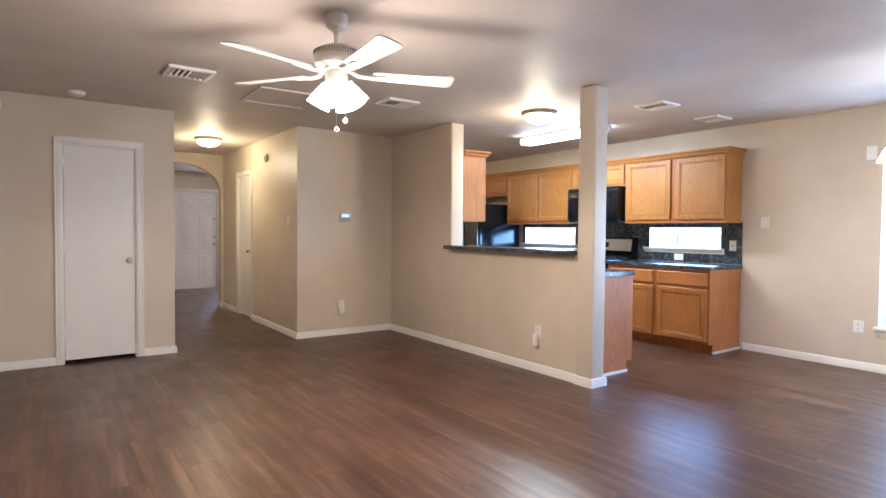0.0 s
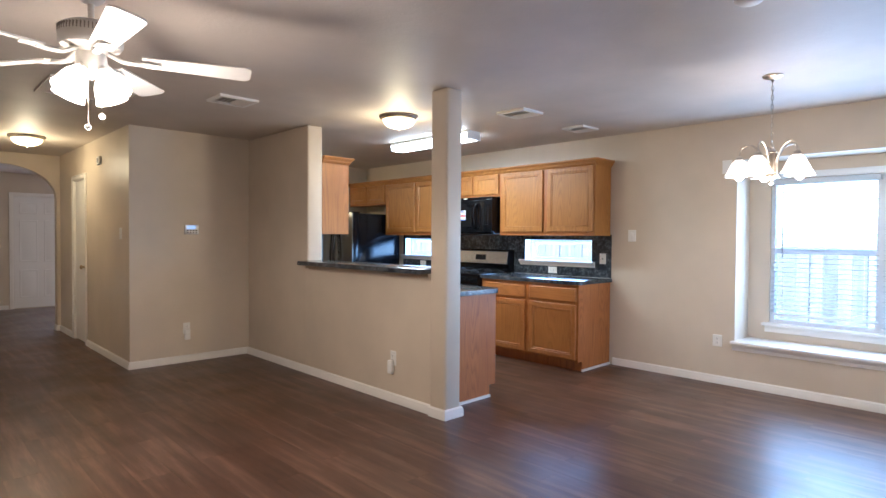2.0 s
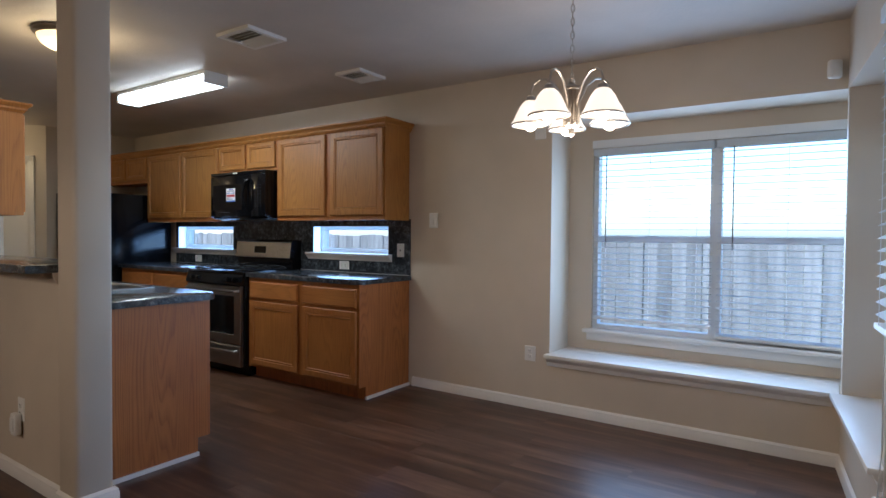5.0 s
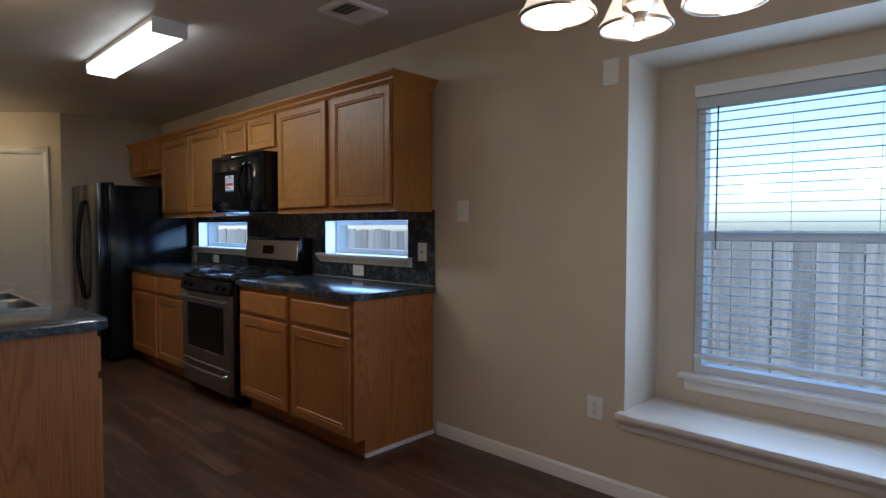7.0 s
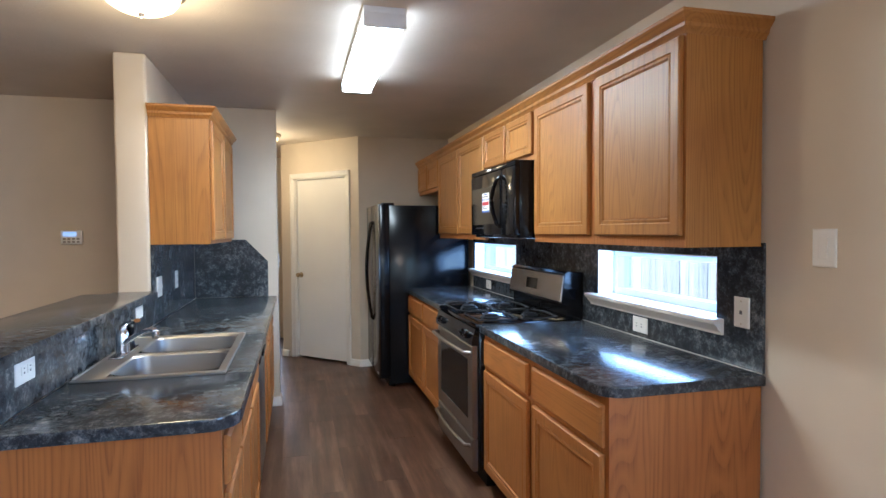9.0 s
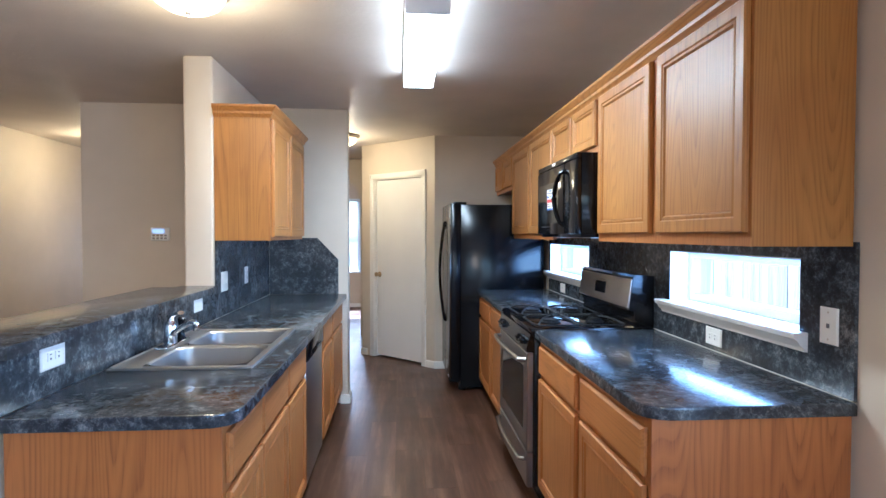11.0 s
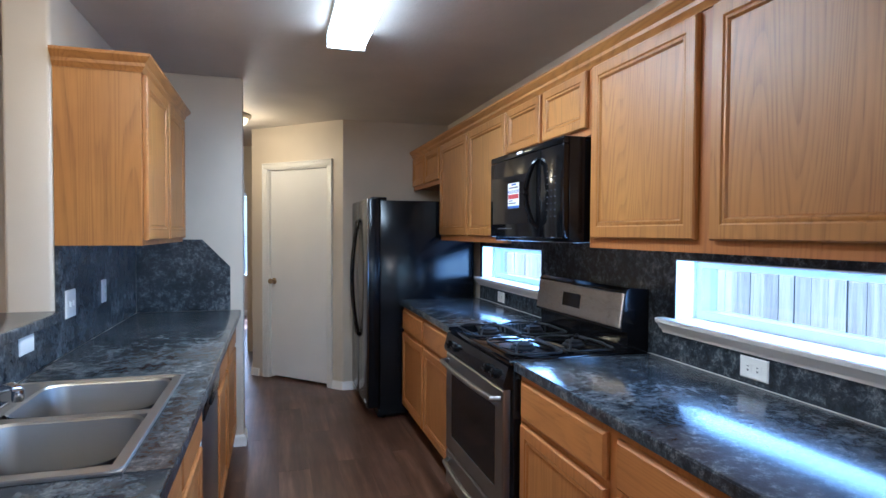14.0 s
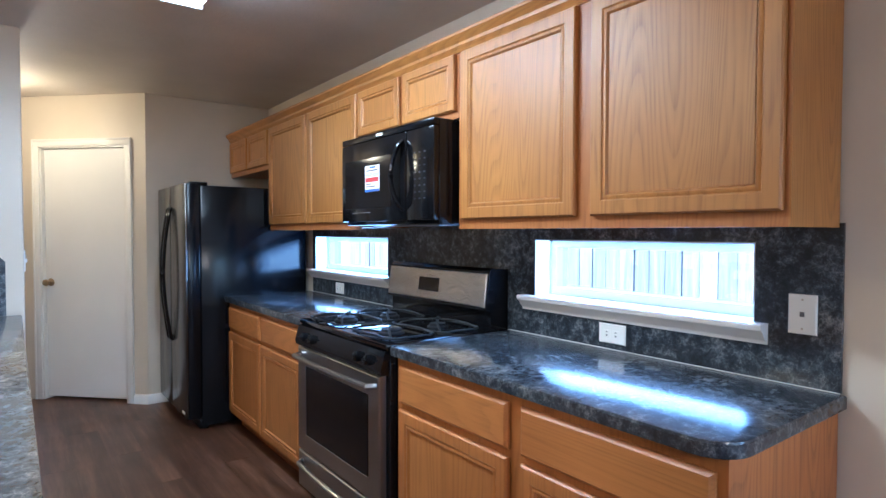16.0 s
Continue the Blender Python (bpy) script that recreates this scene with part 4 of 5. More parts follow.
fields(OD, pose(6.068, RY1 - 0.008, 0.275, 0, 0, -90), RY1 - RY0 - 0.036, 0.515, [(0, -0.016), (0, 0.010), (0.006, 0.016), (0.085, 0.016), (0.092, 0.010)])
OD = part("oven_door", OD, STEEL, RANGE, "stainless oven door")
part("oven_window", boxes(((6.0535, RY0 + 0.122, 0.352), (6.0595, RY1 - 0.102, 0.702)), r=0.001, seg=1), BLACKG, OD, "dark oven glass")
OH = tube(bmesh.new(), [(6.05, RY0 + 0.045, 0.752)] + [(6.012 - 0.012 * math.sin(math.pi * k / 12), RY0 + 0.06 + (RY1 - RY0 - 0.12) * k / 12, 0.752) for k in range(13)] + [(6.05, RY1 - 0.045, 0.752)], 0.013, 10)
part("oven_handle", OH, STEEL, OD, "curved stainless handle")
DRW = fields(bmesh.new(), pose(6.068, RY1 - 0.008, 0.085, 0, 0, -90), RY1 - RY0 - 0.036, 0.182, [(0, -0.016), (0, 0.010), (0.006, 0.016)])
DRW = part("drawer", DRW, STEEL, RANGE, "stainless storage drawer")
part("drawer_handle", tube(bmesh.new(), [(6.05, RY0 + 0.06, 0.225)] + [(6.022 - 0.014 * math.sin(math.pi * k / 12), RY0 + 0.08 + (RY1 - RY0 - 0.16) * k / 12, 0.222) for k in range(13)] + [(6.05, RY1 - 0.06, 0.225)], 0.012, 10), STEEL, DRW)
BG = bmesh.new()
loops(BG, [[(x, y, z) for x, z in ((6.615, 0.921), (6.615, 1.005), (6.585, 1.012), (6.607, 1.183), (6.625, 1.196), (6.718, 1.19), (6.718, 0.90), (6.615, 0.90))] for y in (RY0 + 0.004, RY1 - 0.004)])
BG = part("backguard", BG, BLACK, RANGE, "black back panel")
BGM = pose(6.586, RY1 - 0.012, 1.022, 0, 0, -90) @ pose(0, 0, 0, -7.3)
FP = part("fascia", fields(bmesh.new(), BGM, RY1 - RY0 - 0.024, 0.152, [(0, -0.002), (0, 0.004), (0.004, 0.007)]), STEELB, BG, "stainless control fascia")
part("display", box(bmesh.new(), (0.29, -0.009, 0.042), (0.462, -0.006, 0.110), 0.001, 1, BGM), BLACKG, FP, "dark clock display")
for cx, cy, r in ((6.22, RY0 + 0.205, 0.045), (6.22, RY1 - 0.205, 0.045), (6.47, RY0 + 0.205, 0.038), (6.47, RY1 - 0.205, 0.038)):
    b = lathe(bmesh.new(), [(r + 0.012, 0.922), (r + 0.012, 0.928), (r, 0.934), (r, 0.942), (r * 0.4, 0.946)], (cx, cy, 0), 22)
    part("burner", b, IRON, RANGE, "round gas burner cap")
for cx, cy in ((6.22, RY0 + 0.205), (6.22, RY1 - 0.205), (6.47, RY0 + 0.205), (6.47, RY1 - 0.205)):
    g = bmesh.new()
    tube(g, rrect(cx - 0.118, cx + 0.118, cy - 0.175, cy + 0.175, 0.05, 0.932) + [(cx + 0.118 - 0.05, cy - 0.175, 0.932)], 0.0048, 6)
    for a in range(4):
        c, s_ = math.cos(math.pi * (a / 2 + 0.25)), math.sin(math.pi * (a / 2 + 0.25))
        tube(g, [(cx + 0.022 * c, cy + 0.026 * s_, 0.958), (cx + 0.07 * c, cy + 0.085 * s_, 0.957), (cx + 0.11 * c, cy + 0.15 * s_, 0.950), (cx + 0.145 * c, cy + 0.222 * s_, 0.932)], 0.0048, 6, 1.1)
    for dx, dy in ((-0.115, -0.09), (-0.115, 0.09), (0.115, -0.09), (0.115, 0.09)):
        rod(g, (cx + dx, cy + dy, 0.9215), (cx + dx, cy + dy, 0.932), 0.006, n=8)
    part("grate", g, IRON, RANGE, "black cast iron pan grate")

# microwave
MY0, MY1, MX = 4.765, 5.578, 6.30
MW = thing("microwave", pose(6.54, 5.15, 1.385), "black over-range microwave with a warning sticker on its door", "microwave")
part("body", boxes(((MX + 0.03, MY0, 1.392), (EX - 0.005, MY1, 1.832)), r=0.003), BLACK, MW)
DR = boxes(((MX, MY0 + 0.205, 1.410), (MX + 0.029, MY1, 1.80)), r=0.005)
DR = part("door", DR, BLACK, MW)
part("door_window", boxes(((MX - 0.002, MY0 + 0.33, 1.475), (MX + 0.001, MY1 - 0.04, 1.715)), r=0.001, seg=1), BLACKG, DR, "smoked glass")
part("control_panel", boxes(((MX, MY0, 1.410), (MX + 0.029, MY0 + 0.202, 1.80)), r=0.005), BLACK, MW)
part("vent_strip", boxes(((MX + 0.002, MY0, 1.803), (MX + 0.029, MY1, 1.832)), r=0.003), BLACKT, MW)
part("handle", tube(bmesh.new(), [(MX + 0.005, MY0 + 0.235, 1.455 + 0.31 * k / 14) if k in (0, 14) else (MX - 0.012 - 0.030 * math.sin(math.pi * k / 14), MY0 + 0.235 + 0.034 * math.sin(math.pi * k / 14), 1.455 + 0.31 * k / 14) for k in range(15)], 0.011, 10, 1.5), BLACK, DR, "curved black handle")
for i in range(3):
    for j in range(8):
        part("button", boxes(((MX - 0.0012, MY0 + 0.058 + i * 0.036, 1.50 + j * 0.028), (MX + 0.001, MY0 + 0.070 + i * 0.036, 1.505 + j * 0.028))), PRINT, MW)
part("badge", boxes(((MX - 0.001, MY1 - 0.41, 1.812), (MX + 0.004, MY1 - 0.35, 1.824))), PAPER, MW, "small pale badge")
part("under_light", boxes(((6.42, MY0 + 0.12, 1.388), (6.60, MY1 - 0.12, 1.3935))), STEEL, MW, "grey underside filter")
ST = thing("warning_sticker", pose(MX - 0.003, 5.328, 1.553, 0, 0, -90), "white sticker with red and blue bars on the microwave door", "sticker")
part("sheet", boxes(((0, -0.0008, 0), (0.135, 0.0008, 0.125))), PAPER, ST, "", True)
for x0, x1, z0, z1, mt in ((0.0, 0.135, 0.0, 0.012, BLUE), (0.006, 0.129, 0.046, 0.068, RED), (0.01, 0.06, 0.034, 0.040, GREYPL), (0.01, 0.10, 0.022, 0.028, GREYPL), (0.045, 0.10, 0.112, 0.120, BLUE), (0.012, 0.12, 0.098, 0.105, GREYPL)):
    part("print_bar", boxes(((x0, -0.0014, z0), (x1, -0.0007, z1))), mt, ST, "", True)
TXT = bpy.data.curves.new("lettering", "FONT")
TXT.body, TXT.size, TXT.align_x, TXT.extrude = "FRAUD ALERT", 0.0225, "CENTER", 0.0003
TXT.materials.append(BLUE)
txt = new("lettering", TXT)
txt.parent = ST
txt.matrix_basis = pose(0.0675, -0.0014, 0.074, 90)
piece("caution_label", boxes(((MX - 0.0035, MY1 - 0.30, 1.452), (MX - 0.0022, MY1 - 0.12, 1.455))), GREYPL, "thin pale print line on the microwave door", "label")

# refrigerator
FR = thing("refrigerator", pose(6.30, 7.41, 0), "side-by-side refrigerator, black sides and stainless doors", "refrigerator")
FY0, FY1 = 6.938, 7.795
part("body", boxes(((5.935, FY0, 0.03), (6.69, FY1, 1.675)), r=0.006), BLACKT, FR)
part("kick_grille", boxes(((5.92, FY0 + 0.01, 0.012), (5.97, FY1 - 0.01, 0.075)), r=0.003), BLACKT, FR)
for y0, y1 in ((FY0 + 0.001, 7.37), (7.376, FY1 - 0.001)):
    d = part("door", boxes(((5.835, y0, 0.085), (5.849, y1, 1.688)), r=0.006), FRIDGES, FR, "stainless door skin")
    part("door_liner", boxes(((5.850, y0, 0.085), (5.93, y1, 1.686)), r=0.006), BLACKT, d)
for y, s_ in ((7.335, -1), (7.412, 1)):
    part("handle", tube(bmesh.new(), [(5.84, y, 0.58)] + [(5.823 - 0.045 * math.sin(math.pi * k / 16), y, 0.59 + 0.93 * k / 16) for k in range(17)] + [(5.84, y, 1.53)], 0.012, 10), BLACK, FR, "long bowed black handle")
for y in (FY0 + 0.03, FY1 - 0.09):
    part("hinge_cap", boxes(((5.87, y, 1.676), (5.99, y + 0.06, 1.70)), r=0.006), BLACKT, FR)
for x in (5.97, 6.62):
    for y in (FY0 + 0.05, FY1 - 0.05):
        part("foot", rod(bmesh.new(), (x, y, 0.0), (x, y, 0.03), 0.02), BLACKT, FR)
part("badge", boxes(((5.832, 6.99, 0.115), (5.8355, 7.06, 0.13))), PAPER, FR)

# ---- ceiling lights ----
def dome(name, x, y, label, watts_shape=1.0):
    root = thing(name, pose(x, y, H), label, "ceiling light", "dome ceiling lights")
    part("base_ring", lathe(bmesh.new(), [(0.172, 0.0), (0.176, -0.012), (0.168, -0.026), (0.150, -0.036), (0.146, -0.02)], (0, 0, 0), 40), NICKEL, root, "bronze-nickel ring", True)
    part("glass_bowl", lathe(bmesh.new(), [(0.150, -0.030), (0.146, -0.052), (0.128, -0.078), (0.095, -0.098), (0.05, -0.110), (0.01, -0.113)], (0, 0, 0), 40, caps=False), BOWL, root, "lit frosted glass bowl", True)
    part("finial", lathe(bmesh.new(), [(0.004, -0.112), (0.013, -0.116), (0.011, -0.124), (0.006, -0.130), (0.001, -0.134)], (0, 0, 0), 14), NICKEL, root, "", True)
    return root


dome("ceiling_light", 2.29, 8.10, "lit flush dome light on the hallway ceiling")
dome("ceiling_light", 4.52, 4.34, "lit flush dome light above the breakfast bar")
dome("ceiling_light", 4.80, 7.90, "lit flush dome light in the back passage")

TL = thing("fluorescent_light", pose(5.514, 4.955, H), "lit wraparound fluorescent ceiling light", "ceiling light")
part("housing", boxes(((-0.098, -0.625, -0.03), (0.098, 0.625, 0.0)), r=0.004), VINYL, TL, "", True)
WR = bmesh.new()
loops(WR, [[(x, y, z) for x, z in ((-0.094, -0.03), (-0.09, -0.078), (-0.075, -0.090), (0.075, -0.090), (0.09, -0.078), (0.094, -0.03))] for y in (-0.61, 0.61)])
part("diffuser", WR, TUBEG, TL, "lit white diffuser", True)
for y in (-0.626, 0.609):
    part("end_cap", boxes(((-0.097, y, -0.092), (0.097, y + 0.017, -0.028)), r=0.004), VINYL, TL, "", True)

# ---- ceiling fan ----
FAN = thing("ceiling_fan", pose(1.84, 3.20, H), "white five-blade ceiling fan with lit glass shades", "ceiling fan")
part("canopy", lathe(bmesh.new(), [(0.058, 0), (0.060, -0.004), (0.060, -0.045), (0.052, -0.072), (0.032, -0.088), (0.014, -0.092)], (0, 0, 0), 32), FANW, FAN, "", True)
part("downrod", lathe(bmesh.new(), [(0.013, -0.09), (0.013, -0.165), (0.03, -0.170), (0.03, -0.185)], (0, 0, 0), 20), FANW, FAN, "", True)
MOTOR = part("motor_housing", lathe(bmesh.new(), [(0.03, -0.172), (0.085, -0.178), (0.115, -0.194), (0.125, -0.222), (0.125, -0.262), (0.115, -0.280), (0.07, -0.292), (0.06, -0.306)], (0, 0, 0), 40), FANW, FAN, "", True)
me = None
for k in range(54):
    if me is None:
        ob = part("vent_slot", boxes(((0.116, -0.0022, -0.232), (0.1262, 0.0022, -0.204))), VENTB, MOTOR, "", True)
        me = ob.data
    else:
        ob = new("vent_slot", me)
        ob.parent = MOTOR
    ob.matrix_basis = pose(0, 0, 0, 0, 0, k * 360 / 54)
for k in range(5):
    bm = bmesh.new()
    outline = [(0.20, -0.045), (0.62, -0.066)] + corner_arc(0.628, -0.033, 0.035, -90, 0, 4) + corner_arc(0.628, 0.033, 0.035, 0, 90, 4) + [(0.62, 0.066), (0.20, 0.045)]
    slab(bm, outline, -0.0035, 0.0035, 0.001)
    turn = pose(0, 0, -0.318, 0, 0, -20.5 + 72 * k) @ pose(0, 0, 0, -12)
    bm.transform(turn)
    bl = part("blade", bm, FANW, FAN, "", True)
    ir = bmesh.new()
    tube(ir, [turn @ Vector(p) for p in ((0.06, 0, 0.022), (0.12, 0, -0.008), (0.17, 0, -0.012), (0.215, 0, -0.008))], 0.010, 8, 1.8)
    ir2 = slab(ir, [(turn @ Vector((x, y, 0)))[:2] for x, y in ((0.20, -0.03), (0.27, -0.022), (0.28, 0.022), (0.20, 0.03))], -0.329, -0.325)
    part("blade_iron", ir2, FANW, bl, "", True)
KIT = part("light_kit", lathe(bmesh.new(), [(0.055, -0.302), (0.060, -0.318), (0.062, -0.352), (0.050, -0.385), (0.02, -0.405), (0.01, -0.415)], (0, 0, 0), 28), FANW, FAN, "", True)
for k in range(4):
    turn = pose(0, 0, -0.350, 0, 0, 35 + 90 * k) @ pose(0.038, 0, 0, 0, 149)
    part("lamp_arm", lathe(bmesh.new(), [(0.016, 0), (0.016, 0.03), (0.024, 0.035), (0.024, 0.055)], (0, 0, 0), 16, turn), FANW, KIT, "", True)
    part("shade", lathe(bmesh.new(), [(0.026, 0.045), (0.033, 0.058), (0.046, 0.080), (0.055, 0.108), (0.061, 0.140), (0.068, 0.160)], (0, 0, 0), 24, turn, caps=False), SHADEG, KIT, "lit frosted glass shade", True)
    part("bulb", ball(bmesh.new(), turn @ Vector((0, 0, 0.11)), 0.028), BULB, KIT, "", True)
for x, y, drop in ((0.03, -0.05, 0.20), (-0.025, -0.055, 0.255)):
    ch = rod(bmesh.new(), (x, y, -0.375), (x, y, -0.375 - drop), 0.0016, n=6)
    ch = part("pull_chain", ch, NICKEL, FAN, "", True)
    part("chain_ball", ball(bmesh.new(), (x, y, -0.38 - drop), 0.013), FANW, ch, "", True)

# ---- chandelier ----
CH = thing("chandelier", pose(5.445, 1.552, H), "five-arm brushed nickel chandelier with lit white bell shades", "chandelier")
part("canopy", lathe(bmesh.new(), [(0.062, 0), (0.062, -0.010), (0.045, -0.022), (0.012, -0.030), (0.006, -0.045)], (0, 0, 0), 32), NICKEL, CH, "", True)
zc = -0.042
for k in range(13):
    ring = [(0.0085 * math.cos(2 * math.pi * j / 12), 0.0, zc - 0.015 + 0.0185 * math.sin(2 * math.pi * j / 12)) for j in range(13)]
    c = tube(bmesh.new(), ring, 0.0022, 6)
    c.transform(pose(0, 0, 0, 0, 0, 90 * (k % 2) + 20))
    part("chain_link", c, NICKEL, CH, "", True)
    zc -= 0.0305
part("cord", rod(bmesh.new(), (0.004, 0.003, -0.03), (0.004, 0.003, -0.45), 0.002, n=6), PLASTIC, CH, "", True)
part("loop", tube(bmesh.new(), [(0.016 * math.cos(2 * math.pi * j / 14), 0, -0.452 + 0.016 * math.sin(2 * math.pi * j / 14)) for j in range(15)], 0.003, 6), NICKEL, CH, "", True)
COL = lathe(bmesh.new(), [(0.008, -0.466), (0.014, -0.475), (0.010, -0.485), (0.022, -0.497), (0.037, -0.505), (0.037, -0.515), (0.033, -0.52), (0.033, -0.665), (0.038, -0.67), (0.038, -0.682), (0.018, -0.695), (0.012, -0.71), (0.016, -0.72), (0.004, -0.732)], (0, 0, 0), 28)
COL = part("column", COL, NICKEL, CH, "", True)
for k in range(14):
    a = 2 * math.pi * k / 14
    part("reed", rod(bmesh.new(), (0.033 * math.cos(a), 0.033 * math.sin(a), -0.664), (0.033 * math.cos(a), 0.033 * math.sin(a), -0.521), 0.0048, n=6), NICKEL, COL, "", True)
for k in range(5):
    turn = pose(0, 0, 0.010, 0, 0, 28 + 72 * k)
    arm = tube(bmesh.new(), [turn @ Vector(p) for p in ((0.028, 0, -0.60), (0.05, 0, -0.55), (0.075, 0, -0.50), (0.115, 0, -0.468), (0.15, 0, -0.464), (0.180, 0, -0.484), (0.190, 0, -0.515), (0.192, 0, -0.545))], 0.0058, 8)
    arm = part("arm", arm, NICKEL, CH, "curved nickel arm", True)
    part("socket_cup", lathe(bmesh.new(), [(0.010, -0.535), (0.022, -0.545), (0.026, -0.565), (0.030, -0.572)], (0.192, 0, 0), 18, turn), NICKEL, arm, "", True)
    part("shade", lathe(bmesh.new(), [(0.026, -0.562), (0.036, -0.570), (0.052, -0.592), (0.066, -0.622), (0.079, -0.652), (0.091, -0.668), (0.089, -0.676)], (0.192, 0, 0), 28, turn, caps=False), SHADEC, arm, "lit white bell shade", True)
    part("shade_rim", tube(bmesh.new(), [turn @ Vector((0.192 + 0.088 * math.cos(2 * math.pi * j / 24), 0.088 * math.sin(2 * math.pi * j / 24), -0.673)) for j in range(25)], 0.0048, 6), NICKEL, arm, "", True)
    part("bulb", ball(bmesh.new(), turn @ Vector((0.192, 0, -0.668)), 0.031, flat=1.15), BULB, arm, "", True)

# ---- ceiling vents, hatch, detectors ----
def vent(x0, x1, y0, y1, along, label):
    root = thing("ceiling_vent", pose((x0 + x1) / 2, (y0 + y1) / 2, H), label, "air vent", "ceiling air vents")
    w, d = (x1 - x0) / 2, (y1 - y0) / 2
    fr = boxes(((-w, -d, -0.02), (w, -d + 0.03, 0)), ((-w, d - 0.03, -0.02), (w, d, 0)), ((-w, -d + 0.03, -0.02), (-w + 0.03, d - 0.03, 0)), ((w - 0.03, -d + 0.03, -0.02), (w, d - 0.03, 0)))
    part("frame", fr, FANW, root, "", True)
    part("backing", boxes(((-w + 0.03, -d + 0.03, -0.003), (w - 0.03, d - 0.03, -0.001))), VENTB, root, "", True)
    n, me = 7, None
    for k in range(n):
        if me is None:
            bm = bmesh.new()
            if along == "x":
                box(bm, (-w + 0.03, -0.017, -0.0008), (w - 0.03, 0.017, 0.0008))
            else:
                box(bm, (-0.017, -d + 0.03, -0.0008), (0.017, d - 0.03, 0.0008))
            ob = part("slat", bm, FANW, root, "", True)
            me = ob.data
        else:
            ob = new("slat", me)
            ob.parent = root
        f = -1 + 2 * (k + 0.5) / n
        ob.matrix_basis = pose(0, f * (d - 0.03), -0.014, 30 * (1 if f > 0 else -1)) if along == "x" else pose(f * (w - 0.03), 0, -0.014, 0, 30 * (1 if f > 0 else -1))
    return root


vent(1.262, 1.585, 4.77, 5.07, "y", "white louvred air vent on the living room ceiling")
vent(3.03, 3.345, 4.685, 4.955, "y", "white louvred air vent near the hallway ceiling")
vent(5.02, 5.298, 3.31, 3.607, "y", "white square louvred air vent above the dining end")
vent(5.99, 6.272, 3.348, 3.592, "y", "white square louvred air vent near the wall cabinets")
HATCH = thing("attic_hatch", pose(2.30, 5.31, H), "painted attic hatch panel with a thin trim frame", "hatch")
part("panel", boxes(((-0.27, -0.27, -0.006), (0.27, 0.27, 0)), r=0.002, seg=1), CEIL, HATCH, "", True)
HF = boxes(((-0.31, -0.31, -0.014), (0.31, -0.27, 0)), ((-0.31, 0.27, -0.014), (0.31, 0.31, 0)), ((-0.31, -0.27, -0.014), (-0.27, 0.27, 0)), ((0.27, -0.27, -0.014), (0.31, 0.27, 0)))
part("frame", HF, CEIL, HATCH, "", True)
SD = thing("smoke_detector", pose(0.765, 6.18, H), "white round smoke detector on the ceiling", "smoke detector")
part("base", lathe(bmesh.new(), [(0.068, 0), (0.068, -0.012), (0.060, -0.014)], (0, 0, 0), 28), PLASTIC, SD, "", True)
part("cover", lathe(bmesh.new(), [(0.062, -0.013), (0.060, -0.028), (0.045, -0.038), (0.01, -0.040)], (0, 0, 0), 28), PLASTIC, SD, "", True)
copy_thing(SD, pose(3.98, 1.23, H))

# ---- plates, sockets and small wall things ----
def outlet(m, label, kind_="duplex", group="wall outlets", w=0.072, h=0.116):
    """A cover plate: local x and z about its middle, out towards -y."""
    root = thing("wall_outlet" if kind_ == "duplex" else "light_switch", m, label, "outlet" if kind_ == "duplex" else "switch", group)
    part("plate", fields(bmesh.new(), pose(-w / 2, 0, -h / 2), w, h, [(0, 0), (0, 0.003), (0.004, 0.006)]), PLASTIC, root, "", True)
    if kind_ == "duplex":
        for z in ((-0.0195, 0.0195) if h > w else (0,)):
            xs = (0,) if h > w else (-0.02, 0.02)
            for x in xs:
                f = part("socket_face", boxes(((x - 0.015, -0.0085, z - 0.0135), (x + 0.015, -0.0055, z + 0.0135)), r=0.001, seg=1), PLASTIC, root, "", True)
                for q in ((-0.008, 0.004), (0.004, 0.004)) if h > w else ((0, -0.007), (0, 0.005)):
                    part("slot", boxes(((x + q[0], -0.0092, z + q[1] - 0.004), (x + q[0] + 0.003, -0.0084, z + q[1] + 0.004)) if h > w else ((x - 0.004, -0.0092, z + q[1]), (x + 0.004, -0.0084, z + q[1] + 0.003))), GREYPL, f, "", True)
                part("earth_hole", boxes(((x - 0.0025, -0.0092, z - 0.010), (x + 0.0025, -0.0084, z - 0.005))), GREYPL, f, "", True)
    elif kind_ == "rocker":
        part("rocker", boxes(((-0.016, -0.010, -0.033), (0.016, -0.0055, 0.033)), r=0.002), PLASTIC, root, "", True)
    elif kind_ == "jack":
        part("jack", boxes(((-0.006, -0.0075, -0.007), (0.006, -0.0055, 0.007))), GREYPL, root, "", True)
        for z in (-0.042, 0.042):
            part("screw", lathe(bmesh.new(), [(0.0035, 0), (0.0025, 0.0015)], (0, 0, 0), 10, pose(0, -0.006, z, 90)), NICKEL, root, "", True)
    elif kind_ == "toggle":
        for x in ((-0.023, 0.023) if w > 0.1 else (0,)):
            part("toggle", boxes(((x - 0.005, -0.014, -0.011), (x + 0.005, -0.0055, 0.011)), r=0.002), PLASTIC, root, "", True)
    return root


def on_east(y, z):
    return pose(EX - 0.0005, y, z, 0, 0, -90)


def on_splash(y, z):
    return pose(EX - 0.0125, y, z, 0, 0, -90)


def on_sink(y, z):
    return pose(4.327, y, z, 0, 0, 90)


